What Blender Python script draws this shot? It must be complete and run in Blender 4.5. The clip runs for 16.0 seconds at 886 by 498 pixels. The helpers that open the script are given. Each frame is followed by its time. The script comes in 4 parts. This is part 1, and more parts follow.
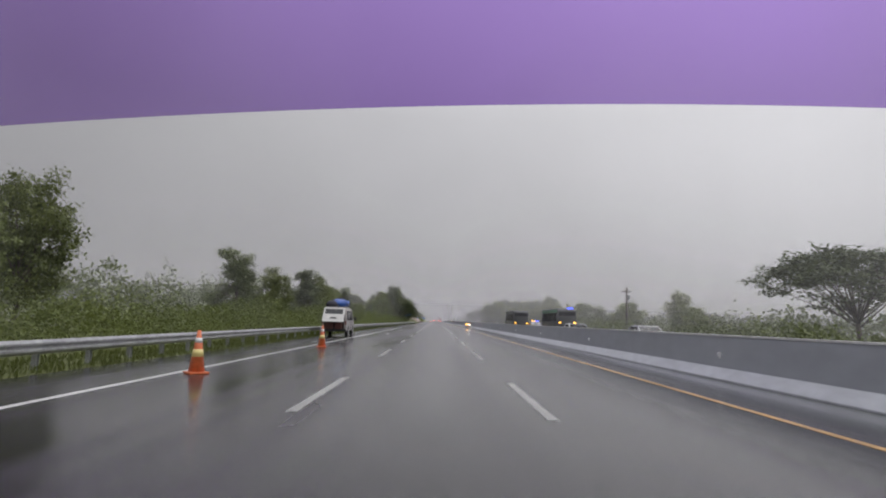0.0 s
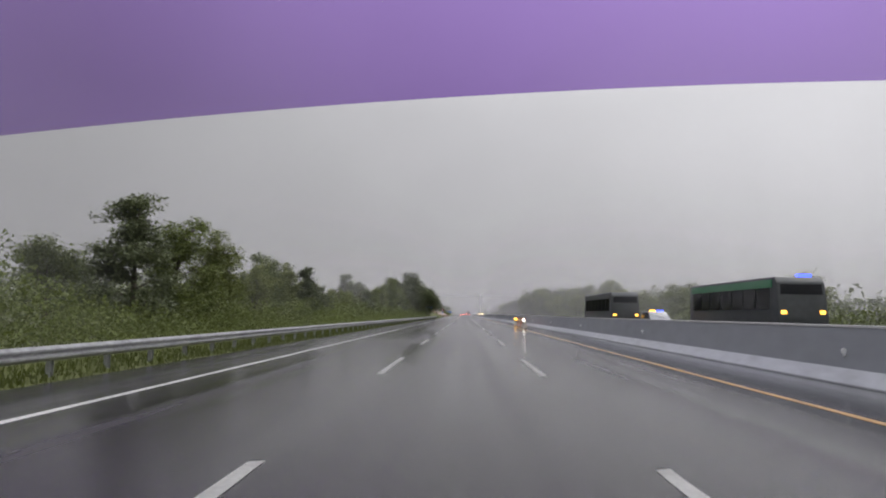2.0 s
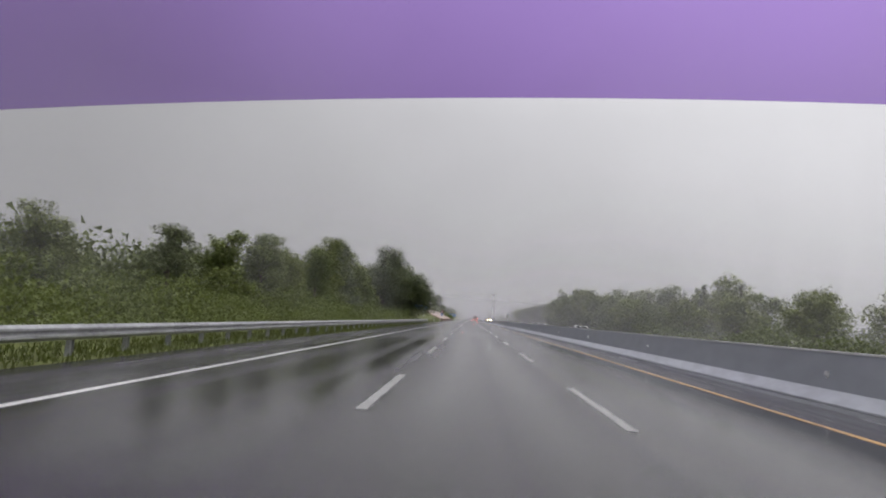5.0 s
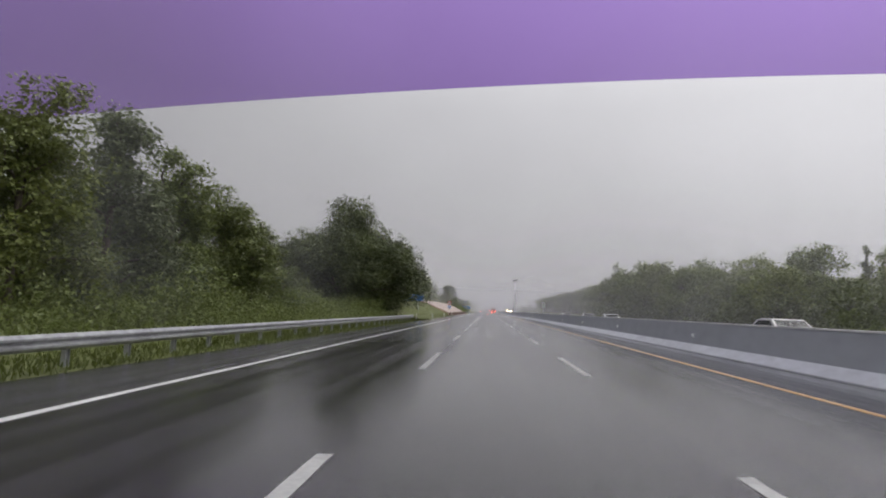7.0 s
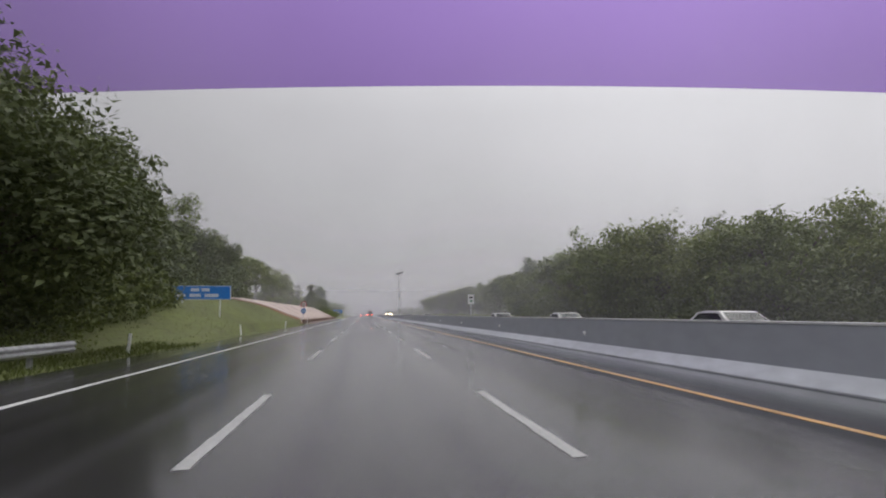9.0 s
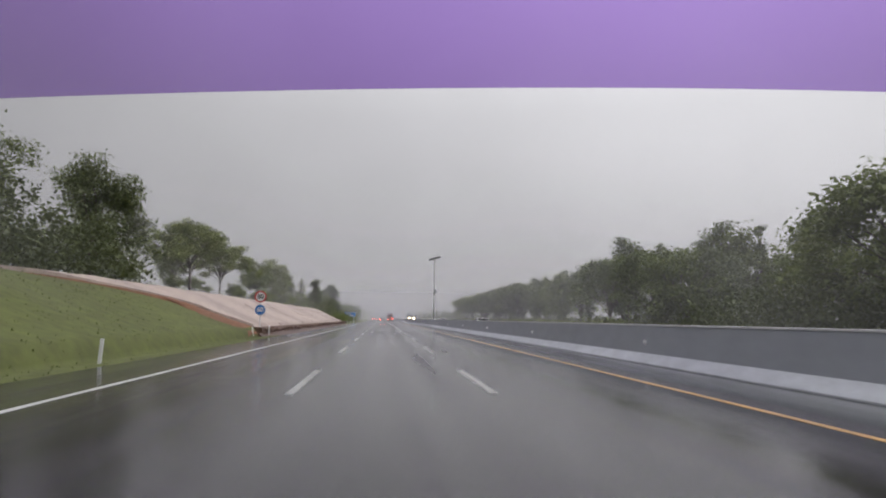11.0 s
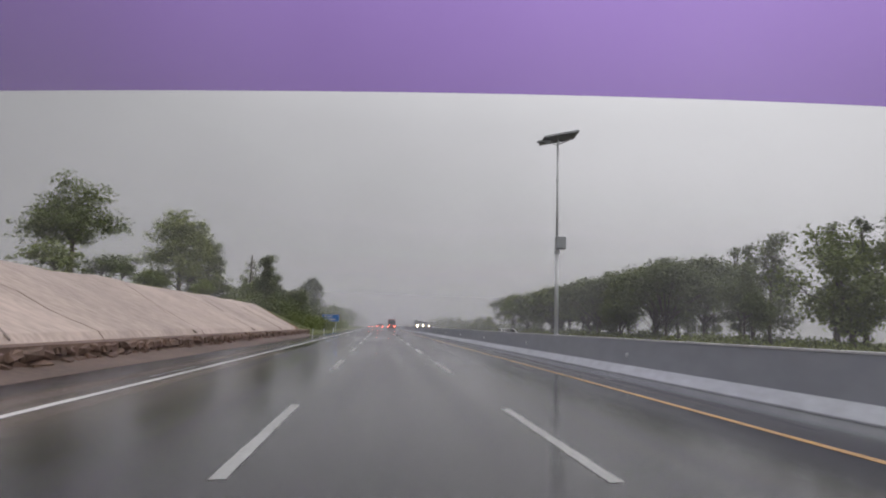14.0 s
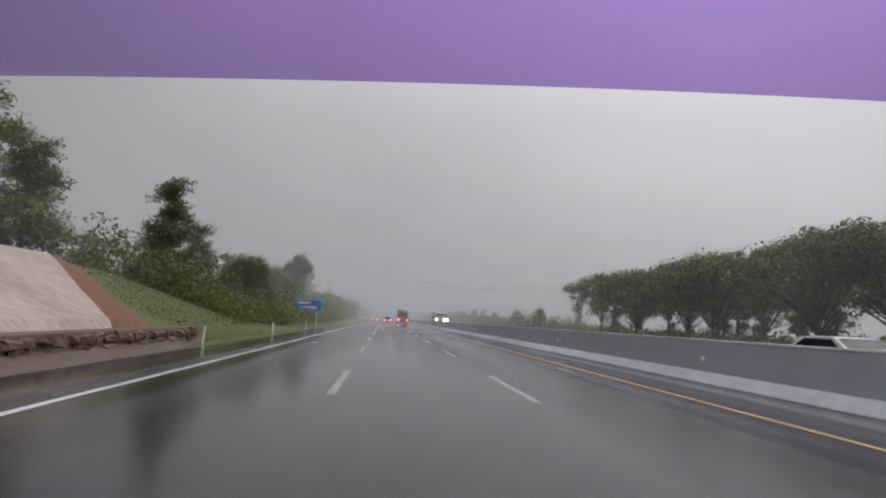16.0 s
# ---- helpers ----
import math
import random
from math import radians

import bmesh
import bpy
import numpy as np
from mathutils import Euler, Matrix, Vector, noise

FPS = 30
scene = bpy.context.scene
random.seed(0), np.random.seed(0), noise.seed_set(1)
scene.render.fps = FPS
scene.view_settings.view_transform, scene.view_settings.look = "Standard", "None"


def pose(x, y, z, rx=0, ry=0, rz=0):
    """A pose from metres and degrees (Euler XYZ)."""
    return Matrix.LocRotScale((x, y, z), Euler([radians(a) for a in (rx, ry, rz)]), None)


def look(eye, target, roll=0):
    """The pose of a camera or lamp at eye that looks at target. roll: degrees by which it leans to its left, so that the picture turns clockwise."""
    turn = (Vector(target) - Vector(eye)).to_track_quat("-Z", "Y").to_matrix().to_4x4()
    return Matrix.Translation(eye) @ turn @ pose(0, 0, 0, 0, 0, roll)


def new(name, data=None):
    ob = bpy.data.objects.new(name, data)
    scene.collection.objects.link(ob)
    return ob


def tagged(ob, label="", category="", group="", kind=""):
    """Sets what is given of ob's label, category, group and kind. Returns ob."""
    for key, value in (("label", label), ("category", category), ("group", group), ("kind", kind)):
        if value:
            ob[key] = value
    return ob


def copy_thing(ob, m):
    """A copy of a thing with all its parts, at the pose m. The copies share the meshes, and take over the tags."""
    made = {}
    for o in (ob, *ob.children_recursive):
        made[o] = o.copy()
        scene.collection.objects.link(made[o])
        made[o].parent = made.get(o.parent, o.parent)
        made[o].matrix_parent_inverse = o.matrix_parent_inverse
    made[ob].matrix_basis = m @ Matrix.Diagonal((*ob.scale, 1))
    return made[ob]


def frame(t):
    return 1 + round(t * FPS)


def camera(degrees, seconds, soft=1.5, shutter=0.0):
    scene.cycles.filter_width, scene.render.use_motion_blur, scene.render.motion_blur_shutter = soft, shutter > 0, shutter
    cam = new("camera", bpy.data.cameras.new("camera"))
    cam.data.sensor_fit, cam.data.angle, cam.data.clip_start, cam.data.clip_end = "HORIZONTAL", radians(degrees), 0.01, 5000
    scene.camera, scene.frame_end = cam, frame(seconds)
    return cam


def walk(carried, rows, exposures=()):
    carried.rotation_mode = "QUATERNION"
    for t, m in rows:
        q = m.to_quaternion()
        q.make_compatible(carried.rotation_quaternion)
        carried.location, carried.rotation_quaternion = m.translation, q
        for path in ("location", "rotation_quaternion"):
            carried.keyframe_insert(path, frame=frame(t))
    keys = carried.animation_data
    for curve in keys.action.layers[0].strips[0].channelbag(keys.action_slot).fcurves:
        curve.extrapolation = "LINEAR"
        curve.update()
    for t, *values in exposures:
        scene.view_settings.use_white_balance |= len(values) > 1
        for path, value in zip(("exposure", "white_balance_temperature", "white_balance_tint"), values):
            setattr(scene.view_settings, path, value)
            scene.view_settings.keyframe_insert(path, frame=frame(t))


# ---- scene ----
cam = camera(72.47, 16.0, soft=2.0)

# seconds, x, y, z, turn to the left, tilt up, lean (degrees)
PATH = [
    (0.0, 0.14, -0.21, 1.31, -0.40, 6.76, 2.01),
    (0.5, 0.11, 11.54, 1.32, -1.83, 6.99, 0.38),
    (1.0, 0.21, 23.29, 1.33, -2.88, 6.57, -0.47),
    (1.5, 0.08, 35.03, 1.34, 0.31, 6.50, 4.21),
    (2.0, 0.05, 46.76, 1.34, 2.06, 6.10, 0.64),
    (2.5, 0.09, 58.49, 1.33, 2.85, 6.16, 1.66),
    (3.0, -0.07, 70.22, 1.29, 1.63, 7.85, 0.90),
    (3.5, -0.18, 81.94, 1.28, -0.06, 7.52, 2.40),
    (4.0, -0.48, 93.65, 1.29, 1.30, 7.24, 6.22),
    (6.5, -0.35, 152.17, 1.32, 6.18, 5.32, 0.73),
    (7.0, -0.41, 163.87, 1.32, 4.35, 5.68, 2.15),
    (7.5, -0.40, 175.56, 1.32, -0.98, 6.82, 0.02),
    (8.0, -0.26, 187.26, 1.30, -3.53, 6.10, 1.20),
    (8.5, -0.17, 198.95, 1.32, -6.17, 6.29, 2.59),
    (9.0, -0.24, 210.65, 1.34, -7.49, 6.17, -0.07),
    (9.5, -0.16, 222.34, 1.34, -7.10, 5.98, 0.36),
    (12.0, -0.33, 280.83, 1.31, -5.12, 7.75, 0.26),
    (12.5, -0.37, 292.54, 1.31, -5.08, 8.31, 0.70),
    (13.0, -0.24, 304.24, 1.26, -4.54, 8.23, 0.60),
    (13.5, -0.28, 315.96, 1.33, -5.29, 7.53, -0.59),
    (14.0, -0.45, 327.67, 1.38, -5.69, 7.35, 1.90),
    (14.5, -0.47, 339.39, 1.31, -5.21, 7.28, -0.85),
    (15.0, -0.71, 351.12, 1.38, -5.85, 6.65, 1.72),
    (15.5, -0.98, 362.85, 1.40, -6.17, 6.45, 4.95),
    (16.0, -0.96, 374.59, 1.35, -5.13, 6.76, 2.81),
]


def carried_pose(x, y, z, turn, tilt, lean):
    a, b = radians(turn), radians(tilt)
    ahead = Vector((-math.sin(a) * math.cos(b), math.cos(a) * math.cos(b), math.sin(b)))
    eye = Vector((x, y, z))
    return look(eye, eye + ahead * 10, lean)


walk(cam, [(r[0], carried_pose(*r[1:])) for r in PATH], [(0.0, -0.05), (1.5, -0.05), (2.5, 0.03), (7.5, 0.05), (9.0, 0.0), (12.0, 0.02), (13.5, -0.12), (16.0, -0.16)])

# ---------------------------------------------------------------- light
world = bpy.data.worlds.new("overcast_sky")
scene.world = world
world.use_nodes = True
wn, wl = world.node_tree.nodes, world.node_tree.links
wn.clear()
w_out = wn.new("ShaderNodeOutputWorld")
w_bg = wn.new("ShaderNodeBackground")
w_sky = wn.new("ShaderNodeTexSky")
w_sky.sky_type, w_sky.sun_disc = "NISHITA", False
w_sky.sun_elevation, w_sky.sun_rotation = radians(48), radians(55)
w_sky.air_density, w_sky.dust_density = 1.0, 4.0
w_grey = wn.new("ShaderNodeHueSaturation")
w_grey.inputs["Saturation"].default_value = 0.05
w_grey.inputs["Value"].default_value = 0.07
w_co = wn.new("ShaderNodeTexCoord")
w_sep = wn.new("ShaderNodeSeparateXYZ")
# a rain-cloud deck: dim at the horizon, three times as bright overhead
w_ramp = wn.new("ShaderNodeValToRGB")
w_ramp.color_ramp.elements[0].position, w_ramp.color_ramp.elements[0].color = 0.0, (0.45, 0.445, 0.468, 1)
w_ramp.color_ramp.elements[1].position, w_ramp.color_ramp.elements[1].color = 1.0, (1.75, 1.75, 1.8, 1)
mid = w_ramp.color_ramp.elements.new(0.32)
mid.color = (0.625, 0.62, 0.652, 1)
# brighter towards the hidden sun on the right
w_side = wn.new("ShaderNodeMapRange")
w_side.inputs["From Min"].default_value, w_side.inputs["From Max"].default_value = -0.55, 0.5
w_side.inputs["To Min"].default_value, w_side.inputs["To Max"].default_value = 0.64, 1.24
w_cloud = wn.new("ShaderNodeTexNoise")
w_cloud.inputs["Scale"].default_value, w_cloud.inputs["Detail"].default_value = 2.2, 3.0
w_cl = wn.new("ShaderNodeMapRange")
w_cl.inputs["From Min"].default_value, w_cl.inputs["From Max"].default_value = 0.3, 0.7
w_cl.inputs["To Min"].default_value, w_cl.inputs["To Max"].default_value = 0.93, 1.07
w_m = wn.new("ShaderNodeMath")
w_m.operation = "MULTIPLY"
w_mul = wn.new("ShaderNodeVectorMath")
w_mul.operation = "SCALE"
w_mix = wn.new("ShaderNodeMix")
w_mix.data_type = "RGBA"
w_mix.inputs["Factor"].default_value = 0.88
wl.new(w_co.outputs["Generated"], w_sep.inputs[0])
wl.new(w_co.outputs["Generated"], w_cloud.inputs["Vector"])
wl.new(w_sep.outputs["Z"], w_ramp.inputs["Fac"])
wl.new(w_sep.outputs["X"], w_side.inputs["Value"])
wl.new(w_cloud.outputs["Fac"], w_cl.inputs["Value"])
wl.new(w_side.outputs["Result"], w_m.inputs[0])
wl.new(w_cl.outputs["Result"], w_m.inputs[1])
wl.new(w_ramp.outputs["Color"], w_mul.inputs[0])
wl.new(w_m.outputs["Value"], w_mul.inputs["Scale"])
wl.new(w_sky.outputs["Color"], w_grey.inputs["Color"])
wl.new(w_grey.outputs["Color"], w_mix.inputs["A"])
wl.new(w_mul.outputs["Vector"], w_mix.inputs["B"])
wl.new(w_mix.outputs["Result"], w_bg.inputs["Color"])
wl.new(w_bg.outputs["Background"], w_out.inputs["Surface"])
w_bg.inputs["Strength"].default_value = 1.0

sun_data = bpy.data.lights.new("sun", "SUN")
sun_data.energy, sun_data.angle, sun_data.color = 0.5, radians(40), (1.0, 0.97, 0.94)
sun = new("sun", sun_data)
sun.matrix_world = look((60, 40, 90), (0, 0, 0))


# ---------------------------------------------------------------- materials
def material(name, colour, rough=0.6, metal=0.0, vary=0.25, scale=3.0, bump=0.0, bump_scale=20.0, emit=None, per_object=0.0, island=0.0, stretch=None, wet=0.0):
    """A principled surface with two scales of colour variation, optional relief and a wet film."""
    m = bpy.data.materials.new(name)
    m.use_nodes = True
    n, l = m.node_tree.nodes, m.node_tree.links
    b = n["Principled BSDF"]
    b.inputs["Roughness"].default_value, b.inputs["Metallic"].default_value = rough, metal
    if emit:
        b.inputs["Emission Color"].default_value = (*emit[0], 1)
        b.inputs["Emission Strength"].default_value = emit[1]
    if wet:
        b.inputs["Coat Weight"].default_value, b.inputs["Coat Roughness"].default_value = wet, 0.12
        b.inputs["Coat IOR"].default_value = 1.33
    co = n.new("ShaderNodeTexCoord")
    mp = n.new("ShaderNodeMapping")
    l.new(co.outputs["Object"], mp.inputs["Vector"])
    if stretch:
        mp.inputs["Scale"].default_value = stretch
    big, small = n.new("ShaderNodeTexNoise"), n.new("ShaderNodeTexNoise")
    big.inputs["Scale"].default_value, big.inputs["Detail"].default_value = scale * 0.17, 4
    small.inputs["Scale"].default_value, small.inputs["Detail"].default_value = scale * 3, 5
    l.new(mp.outputs["Vector"], big.inputs["Vector"])
    l.new(mp.outputs["Vector"], small.inputs["Vector"])
    add = n.new("ShaderNodeMath")
    add.operation = "ADD"
    l.new(big.outputs["Fac"], add.inputs[0])
    l.new(small.outputs["Fac"], add.inputs[1])
    value = add.outputs[0]
    if per_object:
        info = n.new("ShaderNodeObjectInfo")
        mul = n.new("ShaderNodeMath")
        mul.operation = "MULTIPLY_ADD"
        mul.inputs[1].default_value = per_object
        l.new(info.outputs["Random"], mul.inputs[0])
        l.new(value, mul.inputs[2])
        value = mul.outputs[0]
    if island:
        geo = n.new("ShaderNodeNewGeometry")
        mul = n.new("ShaderNodeMath")
        mul.operation = "MULTIPLY_ADD"
        mul.inputs[1].default_value = island
        l.new(geo.outputs["Random Per Island"], mul.inputs[0])
        l.new(value, mul.inputs[2])
        value = mul.outputs[0]
    rng = n.new("ShaderNodeMapRange")
    top = 1.35 + per_object + island
    rng.inputs["From Min"].default_value, rng.inputs["From Max"].default_value = 0.65, top
    rng.inputs["To Min"].default_value, rng.inputs["To Max"].default_value = 0.0, 1.0
    l.new(value, rng.inputs["Value"])
    mix = n.new("ShaderNodeMix")
    mix.data_type = "RGBA"
    dark = tuple(max(0.0, c * (1 - vary)) for c in colour)
    light = tuple(min(1.0, c * (1 + vary)) for c in colour)
    mix.inputs["A"].default_value, mix.inputs["B"].default_value = (*dark, 1), (*light, 1)
    l.new(rng.outputs["Result"], mix.inputs["Factor"])
    l.new(mix.outputs["Result"], b.inputs["Base Color"])
    if bump:
        bn = n.new("ShaderNodeTexNoise")
        bn.inputs["Scale"].default_value, bn.inputs["Detail"].default_value = bump_scale, 6
        l.new(mp.outputs["Vector"], bn.inputs["Vector"])
        bp = n.new("ShaderNodeBump")
        bp.inputs["Strength"].default_value, bp.inputs["Distance"].default_value = bump, 0.02
        l.new(bn.outputs["Fac"], bp.inputs["Height"])
        l.new(bp.outputs["Normal"], b.inputs["Normal"])
    return m


def wet_asphalt():
    """Dark asphalt under a film of rain: wheel tracks and puddles change its gloss, long streaks its shade."""
    m = bpy.data.materials.new("wet_asphalt")
    m.use_nodes = True
    n, l = m.node_tree.nodes, m.node_tree.links
    b = n["Principled BSDF"]
    co = n.new("ShaderNodeTexCoord")

    def tex(sx, sy, detail=4.0):
        mp = n.new("ShaderNodeMapping")
        mp.inputs["Scale"].default_value = (sx, sy, 1)
        t = n.new("ShaderNodeTexNoise")
        t.inputs["Scale"].default_value, t.inputs["Detail"].default_value = 1.0, detail
        l.new(co.outputs["Object"], mp.inputs["Vector"])
        l.new(mp.outputs["Vector"], t.inputs["Vector"])
        return t.outputs["Fac"]

    def ranged(src, a, c, lo, hi):
        r = n.new("ShaderNodeMapRange")
        r.inputs["From Min"].default_value, r.inputs["From Max"].default_value = a, c
        r.inputs["To Min"].default_value, r.inputs["To Max"].default_value = lo, hi
        l.new(src, r.inputs["Value"])
        return r.outputs["Result"]

    def joined(x, y, op):
        j = n.new("ShaderNodeMath")
        j.operation = op
        l.new(x, j.inputs[0])
        l.new(y, j.inputs[1])
        return j.outputs[0]

    tracks = tex(1.5, 0.011, 1.8)
    patches = tex(0.35, 0.05, 4)
    grain = tex(60, 60, 4)
    shade = joined(ranged(tracks, 0.3, 0.7, 0.65, 1.35), ranged(grain, 0.25, 0.75, 0.75, 1.25), "MULTIPLY")
    shade = joined(shade, ranged(patches, 0.3, 0.7, 0.85, 1.15), "MULTIPLY")
    col = n.new("ShaderNodeVectorMath")
    col.operation = "SCALE"
    col.inputs[0].default_value = (0.034, 0.033, 0.034)
    l.new(shade, col.inputs["Scale"])
    l.new(col.outputs["Vector"], b.inputs["Base Color"])
    rough = joined(ranged(tracks, 0.33, 0.67, 0.1, 0.23), ranged(patches, 0.35, 0.65, 0.75, 1.3), "MULTIPLY")
    l.new(rough, b.inputs["Roughness"])
    b.inputs["IOR"].default_value = 1.37
    bp = n.new("ShaderNodeBump")
    bp.inputs["Strength"].default_value, bp.inputs["Distance"].default_value = 0.16, 0.003
    l.new(joined(tex(9, 5, 5), grain, "ADD"), bp.inputs["Height"])
    l.new(bp.outputs["Normal"], b.inputs["Normal"])
    return m


def leaf_material(name, colour, vary=0.5):
    m = material(name, colour, rough=0.6, vary=vary, scale=2.2, per_object=0.45, island=0.16)
    n, l = m.node_tree.nodes, m.node_tree.links
    # old leaves bluish and dark, young ones yellow
    for node in n:
        if node.bl_idname == "ShaderNodeMix":
            lo, hi = node.inputs["A"].default_value[:3], node.inputs["B"].default_value[:3]
            node.inputs["A"].default_value = (lo[0] * 0.85, lo[1] * 0.98, lo[2] * 1.2, 1)
            node.inputs["B"].default_value = (hi[0] * 1.06, hi[1] * 1.06, hi[2] * 0.82, 1)
    b = n["Principled BSDF"]
    tr = n.new("ShaderNodeBsdfTranslucent")
    mix = n.new("ShaderNodeMixShader")
    mix.inputs["Fac"].default_value = 0.3
    out = n["Material Output"]
    src = b.inputs["Base Color"].links[0].from_socket
    l.new(src, tr.inputs["Color"])
    l.new(b.outputs[0], mix.inputs[1])
    l.new(tr.outputs[0], mix.inputs[2])
    l.new(mix.outputs[0], out.inputs["Surface"])
    return m


def clear_tint(name, colour):
    """A tinted sheet that light passes straight through."""
    m = bpy.data.materials.new(name)
    m.use_nodes = True
    n, l = m.node_tree.nodes, m.node_tree.links
    n.remove(n["Principled BSDF"])
    t = n.new("ShaderNodeBsdfTransparent")
    t.inputs["Color"].default_value = (*colour, 1)
    l.new(t.outputs[0], n["Material Output"].inputs["Surface"])
    return m


def haze_material(name, amount, half, side=0.0):
    """An added sheet that imitates haze by scattering daylight: it thins out upwards and, beyond or within `side`
    metres, sideways.
    """
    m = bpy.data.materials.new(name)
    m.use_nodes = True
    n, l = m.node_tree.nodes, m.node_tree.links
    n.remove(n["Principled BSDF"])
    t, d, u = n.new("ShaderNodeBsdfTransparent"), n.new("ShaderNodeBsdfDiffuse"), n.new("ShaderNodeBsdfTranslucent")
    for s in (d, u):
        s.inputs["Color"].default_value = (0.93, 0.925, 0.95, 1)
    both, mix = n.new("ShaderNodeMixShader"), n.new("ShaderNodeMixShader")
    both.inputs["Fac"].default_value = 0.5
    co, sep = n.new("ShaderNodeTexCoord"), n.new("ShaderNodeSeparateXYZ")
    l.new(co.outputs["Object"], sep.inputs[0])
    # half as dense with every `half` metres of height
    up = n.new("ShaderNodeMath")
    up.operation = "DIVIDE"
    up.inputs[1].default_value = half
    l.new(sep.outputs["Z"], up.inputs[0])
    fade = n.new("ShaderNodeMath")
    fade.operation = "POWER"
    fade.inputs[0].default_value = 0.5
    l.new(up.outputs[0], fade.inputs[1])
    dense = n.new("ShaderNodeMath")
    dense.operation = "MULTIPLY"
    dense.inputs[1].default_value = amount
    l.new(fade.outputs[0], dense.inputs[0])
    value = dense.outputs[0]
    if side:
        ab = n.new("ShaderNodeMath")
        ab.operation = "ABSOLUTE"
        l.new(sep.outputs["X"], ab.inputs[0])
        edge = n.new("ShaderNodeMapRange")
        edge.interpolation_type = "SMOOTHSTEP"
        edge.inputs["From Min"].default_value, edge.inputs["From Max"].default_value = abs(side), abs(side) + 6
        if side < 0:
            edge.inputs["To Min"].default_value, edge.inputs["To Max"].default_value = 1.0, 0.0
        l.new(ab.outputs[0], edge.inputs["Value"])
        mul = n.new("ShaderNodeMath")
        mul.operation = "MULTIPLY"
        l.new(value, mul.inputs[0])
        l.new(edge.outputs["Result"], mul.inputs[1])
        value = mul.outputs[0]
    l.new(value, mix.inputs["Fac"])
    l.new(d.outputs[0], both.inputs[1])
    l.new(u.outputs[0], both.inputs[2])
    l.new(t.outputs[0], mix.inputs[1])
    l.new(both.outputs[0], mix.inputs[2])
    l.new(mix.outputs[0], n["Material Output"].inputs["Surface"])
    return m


ASPHALT = wet_asphalt()
LINE_WHITE = material("white_road_paint", (0.72, 0.72, 0.7), 0.35, vary=0.2, scale=5, bump=0.2, wet=0.5)
LINE_YELLOW = material("yellow_road_paint", (0.52, 0.3, 0.075), 0.4, vary=0.4, scale=5, bump=0.2, wet=0.5)
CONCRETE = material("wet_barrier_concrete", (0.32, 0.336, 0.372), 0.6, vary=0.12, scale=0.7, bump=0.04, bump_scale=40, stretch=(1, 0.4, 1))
# paler than the wall: sky light on the upward slope is in this colour
CONCRETE_SKYLIT = material("skylit_barrier_foot", (0.5, 0.52, 0.56), 0.45, vary=0.2, scale=1.2, bump=0.12, bump_scale=40, stretch=(1, 0.4, 1), wet=0.1)
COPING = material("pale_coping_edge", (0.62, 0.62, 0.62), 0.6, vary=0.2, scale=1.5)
REFLECTOR = material("white_reflector_lens", (0.85, 0.85, 0.87), 0.3, vary=0.05, scale=4)
SHOTCRETE = material("pinkish_slope_concrete", (0.385, 0.31, 0.265), 0.7, vary=0.34, scale=1.1, bump=0.6, bump_scale=5, stretch=(0.45, 1.3, 1))
JOINT = material("slope_joint_mortar", (0.2, 0.16, 0.14), 0.8, vary=0.3, scale=2)
KERB_STONE = material("brown_rubble_masonry", (0.135, 0.083, 0.06), 0.7, vary=0.5, scale=2.5, bump=0.8, bump_scale=7, per_object=0.5)
GRASS = material("wet_grass_ground", (0.082, 0.096, 0.019), 0.85, vary=0.4, scale=0.6, bump=0.3, bump_scale=6)
RED_SOIL = material("red_soil", (0.17, 0.075, 0.04), 0.85, vary=0.35, scale=1.2, bump=0.8, bump_scale=8)
BLADE = leaf_material("grass_blades", (0.085, 0.1, 0.022), 0.3)
STEEL = material("galvanised_steel", (0.33, 0.335, 0.335), 0.5, 0.4, vary=0.38, scale=2, bump=0.2)
POLE_STEEL = material("pole_steel", (0.6, 0.61, 0.62), 0.5, 0.3, vary=0.15, scale=2)
BARK = material("wet_bark", (0.09, 0.07, 0.055), 0.75, vary=0.4, scale=4, bump=0.8, bump_scale=15)
LEAF_DARK = leaf_material("dark_foliage", (0.098, 0.115, 0.041))
LEAF_MID = leaf_material("mid_foliage", (0.126, 0.15, 0.046))
LEAF_LIGHT = leaf_material("yellow_green_foliage", (0.15, 0.17, 0.05))
LEAF_GREY = leaf_material("grey_green_foliage", (0.115, 0.132, 0.07))
WHITE_PAINT = material("white_car_paint", (0.5, 0.495, 0.48), 0.35, vary=0.22, scale=1.5, wet=0.8)
VAN_PAINT = material("dirty_van_paint", (0.36, 0.335, 0.32), 0.45, vary=0.42, scale=1.6, bump=0.08, bump_scale=9, wet=0.4)
CARGO = material("reddish_cargo_cloth", (0.12, 0.05, 0.042), 0.8, vary=0.5, scale=4, bump=0.5, bump_scale=9)
LAMP_DULL = material("dull_red_lamp_glass", (0.16, 0.025, 0.022), 0.3, vary=0.2, scale=3)
GREEN_PAINT = material("green_bus_paint", (0.03, 0.2, 0.09), 0.3, vary=0.15, scale=1, wet=0.6)
RED_PAINT = material("dark_red_bus_paint", (0.12, 0.035, 0.035), 0.3, vary=0.15, scale=1, wet=0.6)
DARK_PAINT = material("dark_grey_coach_paint", (0.045, 0.05, 0.052), 0.45, vary=0.3, scale=1, wet=0.2)
GREY_PAINT = material("silver_car_paint", (0.32, 0.33, 0.35), 0.3, 0.3, vary=0.1, scale=1, wet=0.7)
DARK_GLASS = material("dark_vehicle_glass", (0.015, 0.017, 0.02), 0.06, vary=0.1, scale=1)
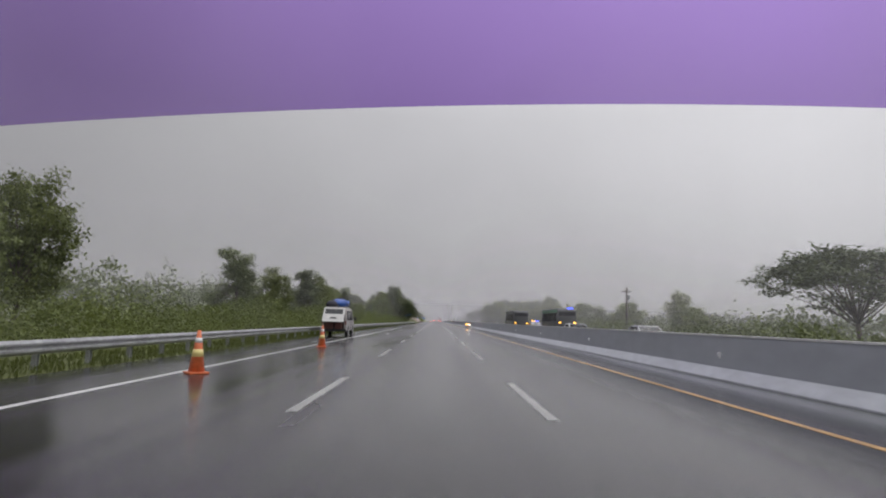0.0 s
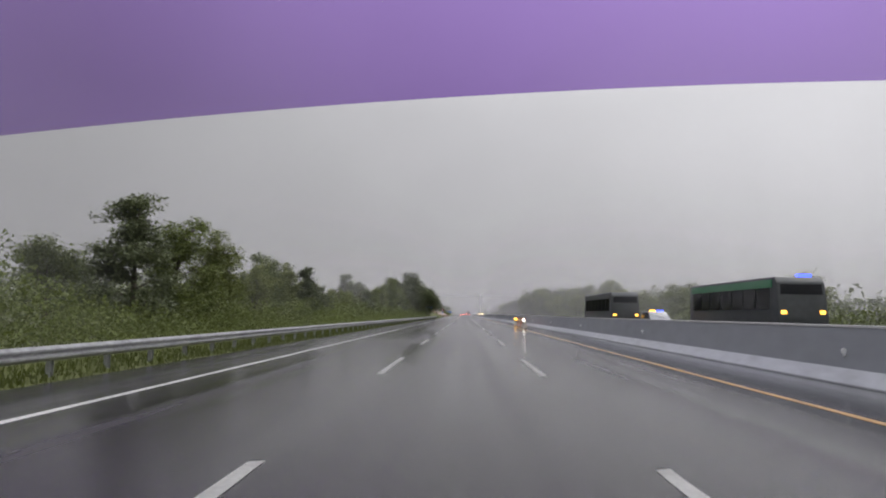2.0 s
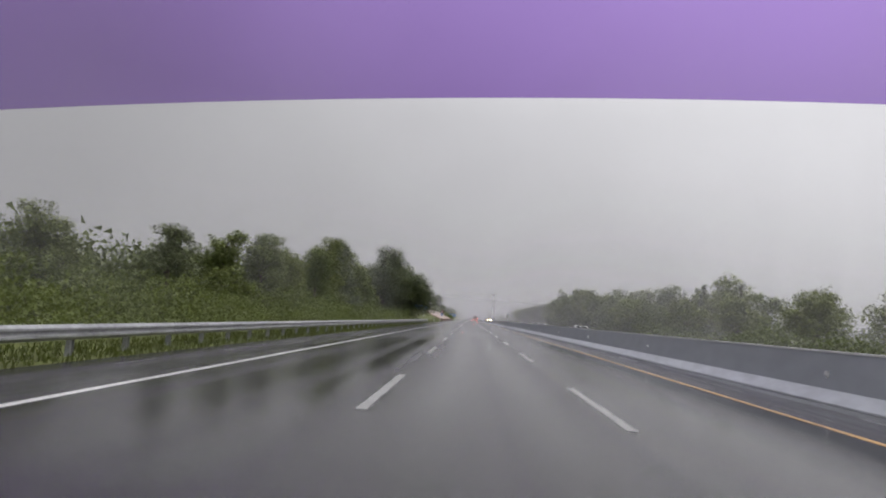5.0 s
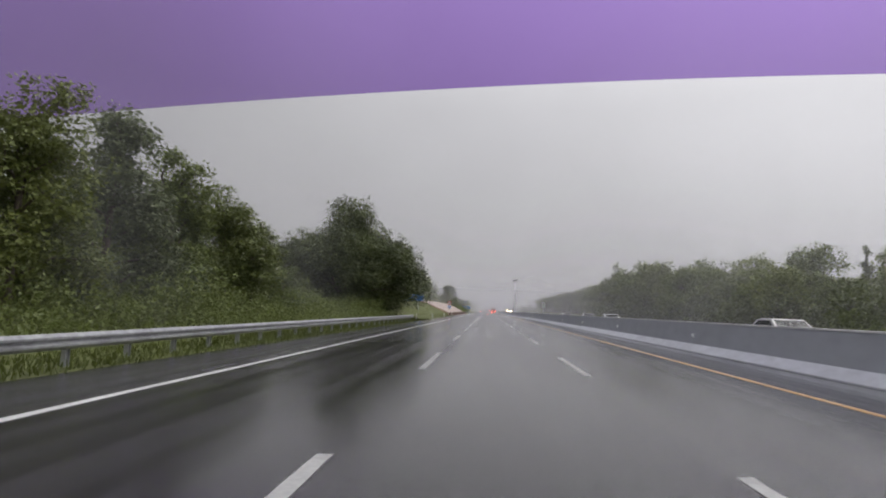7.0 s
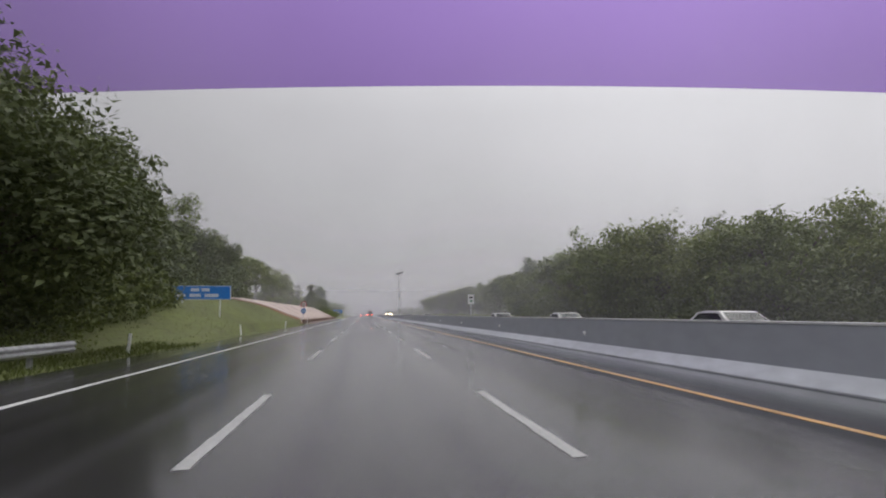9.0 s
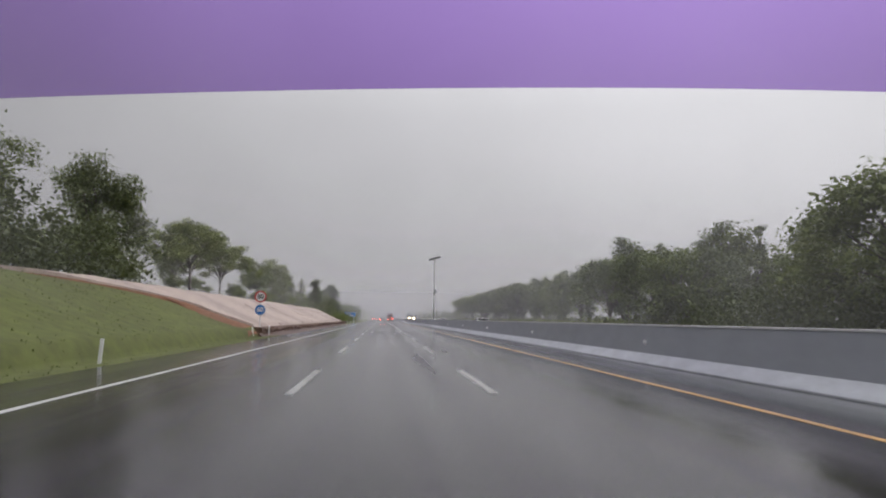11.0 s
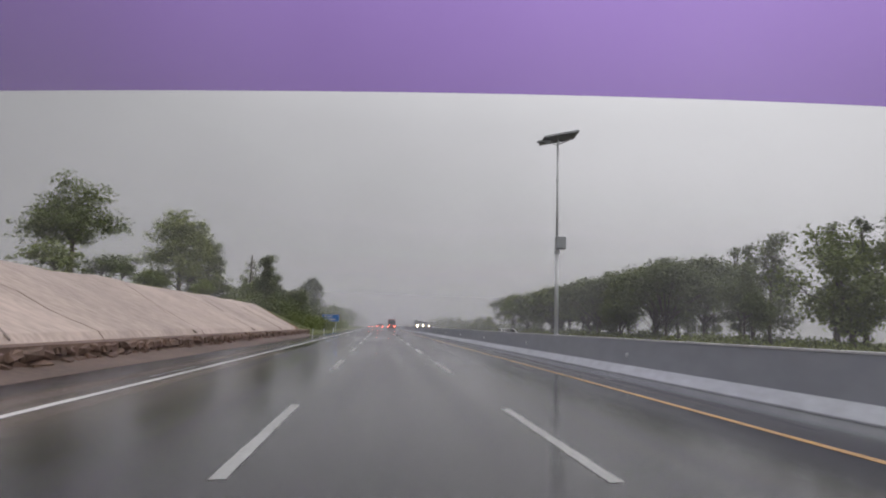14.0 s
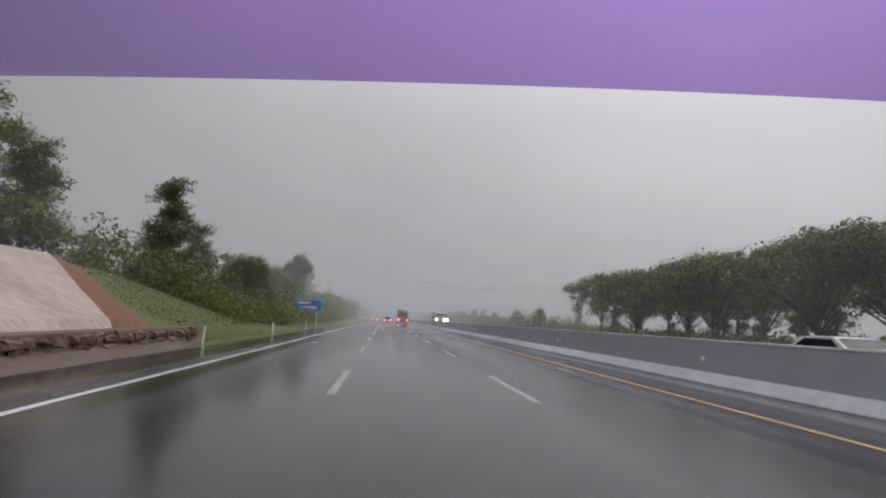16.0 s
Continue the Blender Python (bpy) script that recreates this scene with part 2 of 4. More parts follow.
BLACK_RUBBER = material("black_rubber", (0.02, 0.02, 0.02), 0.7, vary=0.3, scale=8)
CARGO_SHADE = material("cargo_shade", (0.045, 0.022, 0.018), 0.8, vary=0.4, scale=4)
TARP = material("blue_tarpaulin", (0.03, 0.11, 0.42), 0.4, vary=0.35, scale=2, bump=0.5, bump_scale=5, wet=0.5)
BUNDLE = material("dark_bundle_cloth", (0.05, 0.05, 0.07), 0.8, vary=0.4, scale=3, bump=0.5, bump_scale=8)
SIGN_BLUE = material("blue_sign_sheet", (0.02, 0.17, 0.55), 0.3, vary=0.12, scale=1.5)
SIGN_WHITE = material("white_sign_sheet", (0.75, 0.75, 0.75), 0.35, vary=0.08, scale=2)
SIGN_RED = material("red_sign_sheet", (0.5, 0.03, 0.03), 0.35, vary=0.1, scale=2)
ORANGE = material("orange_plastic", (0.62, 0.15, 0.05), 0.4, vary=0.25, scale=3, wet=0.4)
BARRIER_WHITE = material("dirty_white_plastic", (0.52, 0.47, 0.42), 0.45, vary=0.3, scale=3, wet=0.3)
CREAM = material("reflective_cone_band", (0.75, 0.62, 0.25), 0.3, vary=0.1, scale=4)
BOX_GREY = material("grey_cabinet_paint", (0.38, 0.39, 0.4), 0.45, vary=0.12, scale=3)
PANEL_DARK = material("dark_solar_glass", (0.02, 0.022, 0.03), 0.15, vary=0.2, scale=2)
LAMP_RED = material("lit_tail_lamp", (0.5, 0.02, 0.02), 0.3, emit=((1.0, 0.12, 0.06), 13))
LAMP_AMBER = material("lit_amber_lamp", (0.6, 0.25, 0.02), 0.3, emit=((1.0, 0.5, 0.06), 4.5))
LAMP_FLASH = material("lit_white_flasher", (0.8, 0.8, 0.78), 0.3, emit=((1.0, 0.93, 0.82), 5))
LAMP_WHITE = material("lit_head_lamp", (0.8, 0.8, 0.75), 0.3, emit=((1.0, 0.74, 0.42), 50))
LAMP_BLUE = material("lit_blue_beacon", (0.05, 0.08, 0.6), 0.3, emit=((0.05, 0.09, 1.0), 3.5))
MUD = material("wet_brown_mud", (0.11, 0.075, 0.056), 0.65, vary=0.4, scale=1.5, bump=0.6, bump_scale=7)
STRIP_TINT = clear_tint("purple_tint_film", (0.395, 0.257, 0.625))


# ---------------------------------------------------------------- mesh helpers
def obj(name, verts, faces, mat, parent=None, label="", smooth=False):
    me = bpy.data.meshes.new(name)
    me.from_pydata([tuple(map(float, v)) for v in verts], [], [tuple(map(int, f)) for f in faces])
    me.materials.append(mat)
    if smooth:
        me.polygons.foreach_set("use_smooth", [True] * len(me.polygons))
    me.update()
    ob = new(name, me)
    if parent:
        ob.parent = parent
    return tagged(ob, label)


def part(name, bm, mat, parent=None, label="", smooth=False):
    me = bpy.data.meshes.new(name)
    bmesh.ops.recalc_face_normals(bm, faces=bm.faces)
    bm.to_mesh(me)
    bm.free()
    me.materials.append(mat)
    if smooth:
        me.polygons.foreach_set("use_smooth", [True] * len(me.polygons))
    ob = new(name, me)
    if parent:
        ob.parent = parent
    return tagged(ob, label)


def again(src, name, parent, m):
    """Another object on the same mesh."""
    ob = new(name, src.data)
    ob.parent, ob.matrix_basis = parent, m
    return ob


def base(name, m, label, category, group="", kind=""):
    ob = new(name)
    ob.matrix_basis = m
    return tagged(ob, label, category, group, kind)


def add_box(bm, cx, cy, cz, sx, sy, sz, bevel=0.0):
    r = bmesh.ops.create_cube(bm, size=1, matrix=Matrix.Translation((cx, cy, cz)) @ Matrix.Diagonal((sx, sy, sz, 1)))
    if bevel:
        es = {e for v in r["verts"] for e in v.link_edges}
        bmesh.ops.bevel(bm, geom=list(es), offset=bevel, segments=2, affect="EDGES", profile=0.6)
    return bm


def box(cx, cy, cz, sx, sy, sz, bevel=0.01):
    return add_box(bmesh.new(), cx, cy, cz, sx, sy, sz, bevel)


def rod(a, b, r0, r1=None, n=10):
    bm = bmesh.new()
    add_rod(bm, a, b, r0, r1, n)
    return bm


def add_rod(bm, a, b, r0, r1=None, n=10):
    a, b = Vector(a), Vector(b)
    r1 = r0 if r1 is None else r1
    q = (b - a).to_track_quat("Z", "Y").to_matrix().to_4x4()
    bmesh.ops.create_cone(bm, cap_ends=True, segments=n, radius1=r0, radius2=max(r1, 0.001), depth=(b - a).length,
                          matrix=Matrix.Translation((a + b) / 2) @ q)
    return bm


def add_limb(bm, pts, radii, n=7):
    """A tapered bent tube through the points."""
    rings = []
    for i, p in enumerate(pts):
        d = (Vector(pts[min(i + 1, len(pts) - 1)]) - Vector(pts[max(i - 1, 0)])).normalized()
        q = d.to_track_quat("Z", "Y").to_matrix()
        rings.append([bm.verts.new(Vector(p) + q @ Vector((math.cos(k * 2 * math.pi / n), math.sin(k * 2 * math.pi / n), 0)) * radii[i]) for k in range(n)])
    for r, s in zip(rings, rings[1:]):
        for k in range(n):
            bm.faces.new((r[k], r[(k + 1) % n], s[(k + 1) % n], s[k]))
    bm.faces.new(rings[0][::-1])
    bm.faces.new(rings[-1])


def swept(profile, ys, closed=True):
    """A profile in x and z, swept along y."""
    v, f = [], []
    n = len(profile)
    for y in ys:
        v += [(x, y, z) for x, z in profile]
    for i in range(len(ys) - 1):
        for k in range(n if closed else n - 1):
            a, b = i * n + k, i * n + (k + 1) % n
            f.append((a, b, b + n, a + n))
    if closed:
        f.append(tuple(range(n))[::-1])
        f.append(tuple(range((len(ys) - 1) * n, len(ys) * n)))
    return v, f


# ---------------------------------------------------------------- ground, carriageways, markings
def step(a, b, v):
    s = min(1.0, max(0.0, (v - a) / (b - a)))
    return s * s * (3 - 2 * s)


def ground_z(x, y):
    """Flat by the road; on the left a cutting rises between 235 m and 430 m."""
    d = -8.9 - x
    z = -0.04
    if d > 0:
        bank = step(232, 268, y) * (1 - 0.85 * step(403, 436, y))
        rise = 0.5 * min(1, d / 0.4) + 2.8 * step(0, 1, min(1, d / 7.5)) * 0.35 + 2.8 * 0.65 * min(1, d / 6.8) + 1.3 * step(7, 16, d)
        z += bank * rise + 0.12 * noise.noise((x * 0.2, y * 0.2, 0)) * min(1, d / 2)
    if x > 23:
        z += 0.15 * noise.noise((x * 0.15, y * 0.15, 3)) * min(1, (x - 23) / 3)
    return z


gx = [-3000, -1500, -700, -300, -150, -80, -55, -40, -32, -27, -24, -22, -20, -18.5, -17, -16, -15, -14, -13, -12, -11, -10.3, -9.7, -9.3, -9.0, -8.9,
      -8.4, -7.9, -7.3, 0, 8, 23, 26, 30, 36, 45, 60, 90, 160, 320, 700, 1500, 3000]
gy = [-600, -200, -80] + [-40 + 4 * i for i in range(143)] + [560, 620, 700, 850, 1100, 1500, 2200, 3100]
gv = [(x, y, ground_z(x, y)) for y in gy for x in gx]
nx = len(gx)
gf = [(j * nx + i, j * nx + i + 1, (j + 1) * nx + i + 1, (j + 1) * nx + i) for j in range(len(gy) - 1) for i in range(nx - 1)]
ground = obj("ground", gv, gf, GRASS, smooth=True)
tagged(ground, "wet green verge grass and fields beside the motorway", "ground", kind="structure")

RY = [-150 + 25 * i for i in range(119)]
v, f = swept([(-7.6, -0.02), (-7.55, 0.0), (8.2, 0.0), (8.2, -0.03), (-7.6, -0.03)], RY)
road = obj("road", v, f, ASPHALT)
tagged(road, "dark wet asphalt motorway carriageway with three lanes", "road", kind="structure")
v, f = swept([(8.4, -0.03), (8.4, 0.0), (21.5, 0.0), (21.55, -0.03)], RY)
far_road = obj("far_road", v, f, ASPHALT)
tagged(far_road, "wet asphalt carriageway for the oncoming traffic", "road", kind="structure")

wob = random.Random(4)
for name, x, w, mat, lab in (("edge_line", -5.4, 0.14, LINE_WHITE, "worn white edge line"), ("edge_line", 5.4, 0.14, LINE_YELLOW, "yellow edge line beside the median")):
    vv, ff = [], []
    ys = [-60 + 2.0 * i for i in range(500)]
    for y in ys:
        a, b = wob.uniform(-0.012, 0.012), wob.uniform(-0.012, 0.012)
        vv += [(x - w / 2 + a, y, 0.004), (x + w / 2 + b, y, 0.004), (x + w / 2 + b - 0.006, y, 0.007), (x - w / 2 + a + 0.006, y, 0.007)]
    for i in range(len(ys) - 1):
        k = 4 * i
        ff += [(k + 3, k + 2, k + 6, k + 7), (k, k + 3, k + 7, k + 4), (k + 2, k + 1, k + 5, k + 6)]
    obj(name, vv, ff, mat, road, lab)

dash_meshes = []
for s in range(3):
    bm = bmesh.new()
    n = 16
    L, R = [], []
    for i in range(n + 1):
        y = 5.0 * i / n
        end = 0.02 if i in (0, n) else 0.0
        L.append(bm.verts.new((-0.075 + wob.uniform(-0.008, 0.008), y + wob.uniform(-end, end), 0.006)))
        R.append(bm.verts.new((0.075 + wob.uniform(-0.008, 0.008), y + wob.uniform(-end, end), 0.006)))
    for i in range(n):
        bm.faces.new((L[i], R[i], R[i + 1], L[i + 1]))
    bmesh.ops.solidify(bm, geom=bm.faces[:], thickness=0.004)
    dash_meshes.append(part("lane_dash", bm, LINE_WHITE, road))
    dash_meshes[-1].matrix_basis = pose(-1.8, 8.3 - 13 * (s + 1), 0)
for x in (-1.8, 1.8):
    for k in range(-3, 62):
        if x < 0 and k < 0:
            continue
        again(dash_meshes[k % 3], "lane_dash", road, pose(x, 8.3 + 13 * k, 0))

# the median barrier, with its sloping foot, coloured pale for sky light, and round reflectors
BY = [-120 + 6 * i for i in range(200)]
v, f = swept([(8.0, 0.27), (8.13, 1.15), (8.16, 1.17), (8.44, 1.17), (8.47, 1.15), (8.6, 0.27), (8.6, -0.03), (8.0, -0.03)], BY)
barrier = obj("median_barrier", v, f, CONCRETE)
tagged(barrier, "long grey concrete median barrier with a wet foot coloured as skylit", "barrier", kind="structure")
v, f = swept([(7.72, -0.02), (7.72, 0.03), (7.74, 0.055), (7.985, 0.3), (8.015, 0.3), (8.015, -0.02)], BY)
obj("barrier_foot", v, f, CONCRETE_SKYLIT, barrier, "sloping concrete foot with sky light in its pale colour")
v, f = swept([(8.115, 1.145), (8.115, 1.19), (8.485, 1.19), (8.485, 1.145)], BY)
obj("coping", v, f, COPING, barrier, "pale top edge")
bm = bmesh.new()
add_box(bm, 0, 0, 0, 0.05, 0.06, 0.15, 0.006)
add_rod(bm, (-0.035, -0.028, 0.03), (-0.035, -0.05, 0.03), 0.065, 0.06, 14)
refl = part("reflector", bm, REFLECTOR, barrier, "small white reflector")
refl.matrix_basis = pose(8.04, 2.3, 0.62)
for k in range(-1, 45):
    if k != 0:
        again(refl, "reflector", barrier, pose(8.04 + 0.002 * (k % 3), 2.3 + 14.4 * k, 0.62))

# ---------------------------------------------------------------- guard rail on the left
rail = base("guard_rail", pose(0, 0, 0), "galvanised steel guard rail on short posts beside the shoulder", "guard rail")
W = [(0.0, 0.28), (0.02, 0.30), (0.075, 0.345), (0.075, 0.385), (0.02, 0.42), (0.02, 0.45), (0.075, 0.485), (0.075, 0.525), (0.02, 0.57), (0.0, 0.59)]
prof = [(x, z + 0.02) for x, z in W] + [(x - 0.006, z + 0.02) for x, z in reversed(W)]
v, f = swept(prof, [0, 4.05])
beam = obj("beam", v, f, STEEL, rail)
beam.matrix_basis = pose(-8.3, -40, 0)
bm = bmesh.new()
for dx, sx, sy in ((0, 0.012, 0.11), (0.05, 0.1, 0.008), (-0.05, 0.1, 0.008)):
    add_box(bm, 0, (0.055 if dx > 0 else -0.055 if dx < 0 else 0), 0.26, sx if dx == 0 else 0.1, sy, 0.62)
add_box(bm, 0.06, 0, 0.46, 0.1, 0.1, 0.2, 0.005)
post = part("post", bm, STEEL, rail)
post.matrix_basis = pose(-8.4, -39, 0)
for i in range(1, 67):
    again(beam, "beam", rail, pose(-8.3, -40 + 4 * i + 1, 0, 0, 0, 0.1 * ((i * 7) % 5 - 2)))
    for dy in (-1, 1):
        y = -40 + 4 * i + 2 + dy
        if y < 230:
            again(post, "post", rail, pose(-8.4, y, 0, 0, 0, ((i * 13) % 7 - 3)))
bm = bmesh.new()
for k in range(7):
    a0 = math.pi * k / 7
    a1 = math.pi * (k + 1) / 7
    p = [(0.12 * math.sin(a), 0.12 * math.cos(a) - 0.06) for a in (a0, a1)]
    vs = [bm.verts.new((p[0][1], p[0][0], z)) for z in (0.28, 0.62)] + [bm.verts.new((p[1][1], p[1][0], z)) for z in (0.62, 0.28)]
    bm.faces.new(vs)
bmesh.ops.solidify(bm, geom=bm.faces[:], thickness=0.006)
part("end_terminal", bm, STEEL, rail, "rounded end of the rail").matrix_basis = pose(-8.34, 229.05, 0)

# white delineator posts on the verge
bm = box(0, 0, 0.3, 0.1, 0.05, 0.75, 0.015)
add_box(bm, 0, -0.03, 0.52, 0.08, 0.012, 0.16, 0.003)
deli = part("delineator_post", bm, SIGN_WHITE)
tagged(deli, "small white plastic delineator post on the grass", "post", "delineator posts")
deli.matrix_basis = pose(-8.55, 233.8, 0, 0, 4, 0)
for x, y, ln in ((-8.4, 253.3, -6), (-8.3, 276, 3), (-8.5, 303.4, 4), (-9.0, 300.4, -5), (-8.2, 400, 4), (-8.3, 416, -3), (-8.2, 432, 2)):
    copy_thing(deli, pose(x, y, 0, 0, ln, 0))

# ---------------------------------------------------------------- the lined cutting slope
def near_end(s):
    return 303 - 5.5 * s if s < 0.55 else 300 - 38 * (s - 0.55)


def far_end(s):
    return 394 + 9 * s


slope = base("slope_lining", pose(0, 0, 0), "pinkish sprayed concrete lining on the cutting slope", "slope", kind="structure")
XS = [-8.98 - 7.3 * i / 12 for i in range(13)]
bays = 8
srng = random.Random(11)
for b in range(bays):
    vv, ff = [], []
    cols = 10
    for i, x in enumerate(XS):
        s = i / (len(XS) - 1)
        y0, y1 = near_end(s), far_end(s)
        for k in range(cols + 1):
            y = y0 + (y1 - y0) * (b + (k / cols) * 0.992 + 0.004) / bays
            z = ground_z(x, y) + 0.12 + 0.05 * noise.noise((x * 0.8, y * 0.5, 7)) + (0.1 if 0 < i < 12 else 0)
            if i == len(XS) - 1:
                z += 0.12 * noise.noise((y * 0.4, 1, 2))
            vv.append((x, y, z))
    n1 = cols + 1
    top = len(vv)
    vv += [(x, y, z - 0.25) for x, y, z in vv]
    for i in range(len(XS) - 1):
        for k in range(cols):
            a = i * n1 + k
            ff.append((a, a + 1, a + n1 + 1, a + n1))
    rim = [k for k in range(n1)] + [i * n1 + cols for i in range(1, len(XS))] + [(len(XS) - 1) * n1 + k for k in range(cols - 1, -1, -1)] + [i * n1 for i in range(len(XS) - 2, 0, -1)]
    for a, c in zip(rim, rim[1:] + rim[:1]):
        ff.append((a, c, c + top, a + top))
    obj("panel", vv, ff, SHOTCRETE, slope, smooth=False)
# cracks and drain joints that run down the lining
for y in (313.5, 329, 343, 358, 372, 384):
    pts = []
    for i in range(9):
        s = 0.03 + 0.92 * i / 8
        x = -9.05 - 7.2 * s
        yy = y + 7 * s + srng.uniform(-0.12, 0.12)
        pts.append((x, yy, ground_z(x, yy) + 0.205))
    if pts[-1][1] > far_end(1) - 1:
        continue
    bm = bmesh.new()
    add_limb(bm, pts, [srng.uniform(0.02, 0.045) for _ in pts], 5)
    part("joint", bm, JOINT, slope, "dark crooked joint")

# rubble kerb wall at the foot of the slope
kerb = base("kerb_wall", pose(0, 0, 0), "low brown rubble masonry wall at the foot of the slope", "wall", kind="structure")
v, f = swept([(-9.35, -0.05), (-9.35, 0.62), (-8.72, 0.6), (-8.64, -0.05)], [302 + 3 * i for i in range(34)])
obj("core", v, f, KERB_STONE, kerb)
stone_meshes = []
for s in range(4):
    bm = bmesh.new()
    bmesh.ops.create_cube(bm, size=1, matrix=Matrix.Diagonal((0.16, 0.62, 0.26, 1)))
    bmesh.ops.bevel(bm, geom=bm.edges[:], offset=0.05, segments=1, affect="EDGES")
    for q in bm.verts:
        q.co += Vector([srng.uniform(-0.045, 0.045) for _ in range(3)])
    stone_meshes.append(part("stone", bm, KERB_STONE, kerb))
    stone_meshes[-1].matrix_basis = pose(-8.64, 302.5 + 0.66 * s, 0.12)
for r in range(2):
    for k in range(148):
        if r == 0 and k < 4:
            continue
        grow = Matrix.Diagonal((srng.uniform(0.8, 1.5), srng.uniform(0.75, 1.25), srng.uniform(0.7, 1.2), 1))
        again(stone_meshes[(k * 3 + r) % 4], "stone", kerb,
              pose(-8.64 - 0.02 * r + srng.uniform(-0.03, 0.05), 302.5 + 0.66 * k + 0.33 * r + srng.uniform(-0.08, 0.08), 0.12 + 0.29 * r + srng.uniform(-0.05, 0.05),
                   srng.uniform(-14, 14), srng.uniform(-8, 8), srng.choice((0, 180)) + srng.uniform(-8, 8)) @ grow)

# mud washed on to the shoulder below the slope
vv, ff = [], []
for i in range(101):
    y = 301 + i * 1.0
    w0 = 0.95 + 0.5 * noise.noise((y * 0.15, 0, 9)) + 0.25 * noise.noise((y * 0.9, 4, 9))
    w0 *= step(301, 307, y) * (1 - step(393, 401, y))
    for k in range(5):
        t = k / 4
        vv.append((-8.72 + (0.25 + w0) * t, y, 0.012 + 0.36 * (1 - t) ** 2 * (0.6 + 0.4 * noise.noise((y * 0.5, t, 2))) if k < 4 else -0.01))
for i in range(100):
    for k in range(4):
        a = i * 5 + k
        ff.append((a, a + 1, a + 6, a + 5))
mud = obj("mud", vv, ff, MUD, smooth=True)
tagged(mud, "wet brown mud washed from the slope onto the shoulder", "mud", kind="structure")

# bare red soil along both ends of the lining
for name, y_at, w in (("soil_edge", near_end, -3.0), ("soil_edge", far_end, 2.3)):
    vv, ff = [], []
    for i in range(13):
        s = i / 12
        x = -8.95 - 8.0 * s
        for k in range(5):
            t = k / 4
            y = y_at(s) + w * (1.6 - 0.7 * s) * t * (1 + 0.5 * noise.noise((s * 5, t * 3, w)))
            vv.append((x, y, ground_z(x, y) + 0.05 + 0.1 * math.sin(math.pi * t) + 0.03 * noise.noise((x, y, 1)) - (0.12 if k == 4 else 0)))
    for i in range(12):
        for k in range(4):
            a = i * 5 + k
            ff.append((a, a + 1, a + 6, a + 5))
    so = obj(name, vv, ff, RED_SOIL, smooth=True)
    tagged(so, "bare reddish soil beside the concrete slope", "soil", kind="structure")

# ---------------------------------------------------------------- plants
def leaves(rng, centres, n, size, up=0.35, flat=1.0):
    """n pointed leaf clumps in shells round blobs (x, y, z, radius)."""
    c = np.array([b[:3] for b in centres])
    r = np.array([b[3] for b in centres])
    w = r ** 2.6 / (r ** 2.6).sum()
    k = rng.choice(len(r), n, p=w)
    d = rng.normal(size=(n, 3))
    d /= np.linalg.norm(d, axis=1)[:, None]
    rad = r[k] * np.minimum(1.12, np.abs(rng.normal(0.7, 0.24, n)))
    p = c[k] + d * rad[:, None] * np.array([1, 1, flat])
    # most leaves crowd round the tips of twigs
    twig = rng.integers(0, max(1, n // 16), n)
    tight = rng.random(n) < 0.75
    spray = rng.normal(size=(n, 3)) * size * np.array([1.9, 1.9, 1.3])
    p[tight] = p[twig[tight]] + spray[tight]
    d[tight] = d[twig[tight]]
    nrm = d * 0.6 + rng.normal(size=(n, 3)) * 0.5 + np.array([0, 0, up])
    nrm /= np.linalg.norm(nrm, axis=1)[:, None]
    a = np.cross(nrm, rng.normal(size=(n, 3)))
    a /= np.linalg.norm(a, axis=1)[:, None]
    b = np.cross(nrm, a)
    s = size * (0.55 + 0.9 * rng.random(n))[:, None]
    v = np.stack([p - a * s * 0.7 + b * s * 0.5, p + a * s, p - a * s * 0.55 - b * s * 0.5 - nrm * s * 0.2], axis=1).reshape(-1, 3)
    f = np.arange(3 * n).reshape(-1, 3)
    return v, f


def leaf_object(name, v, f, mat, parent=None):
    me = bpy.data.meshes.new(name)
    me.vertices.add(len(v))
    me.vertices.foreach_set("co", v.astype(np.float32).ravel())
    me.loops.add(f.size)
    me.loops.foreach_set("vertex_index", f.astype(np.int32).ravel())
    me.polygons.add(len(f))
    me.polygons.foreach_set("loop_start", np.arange(0, f.size, f.shape[1], dtype=np.int32))
    me.update(calc_edges=True)
    me.materials.append(mat)
    ob = new(name, me)
    if parent:
        ob.parent = parent
    return ob


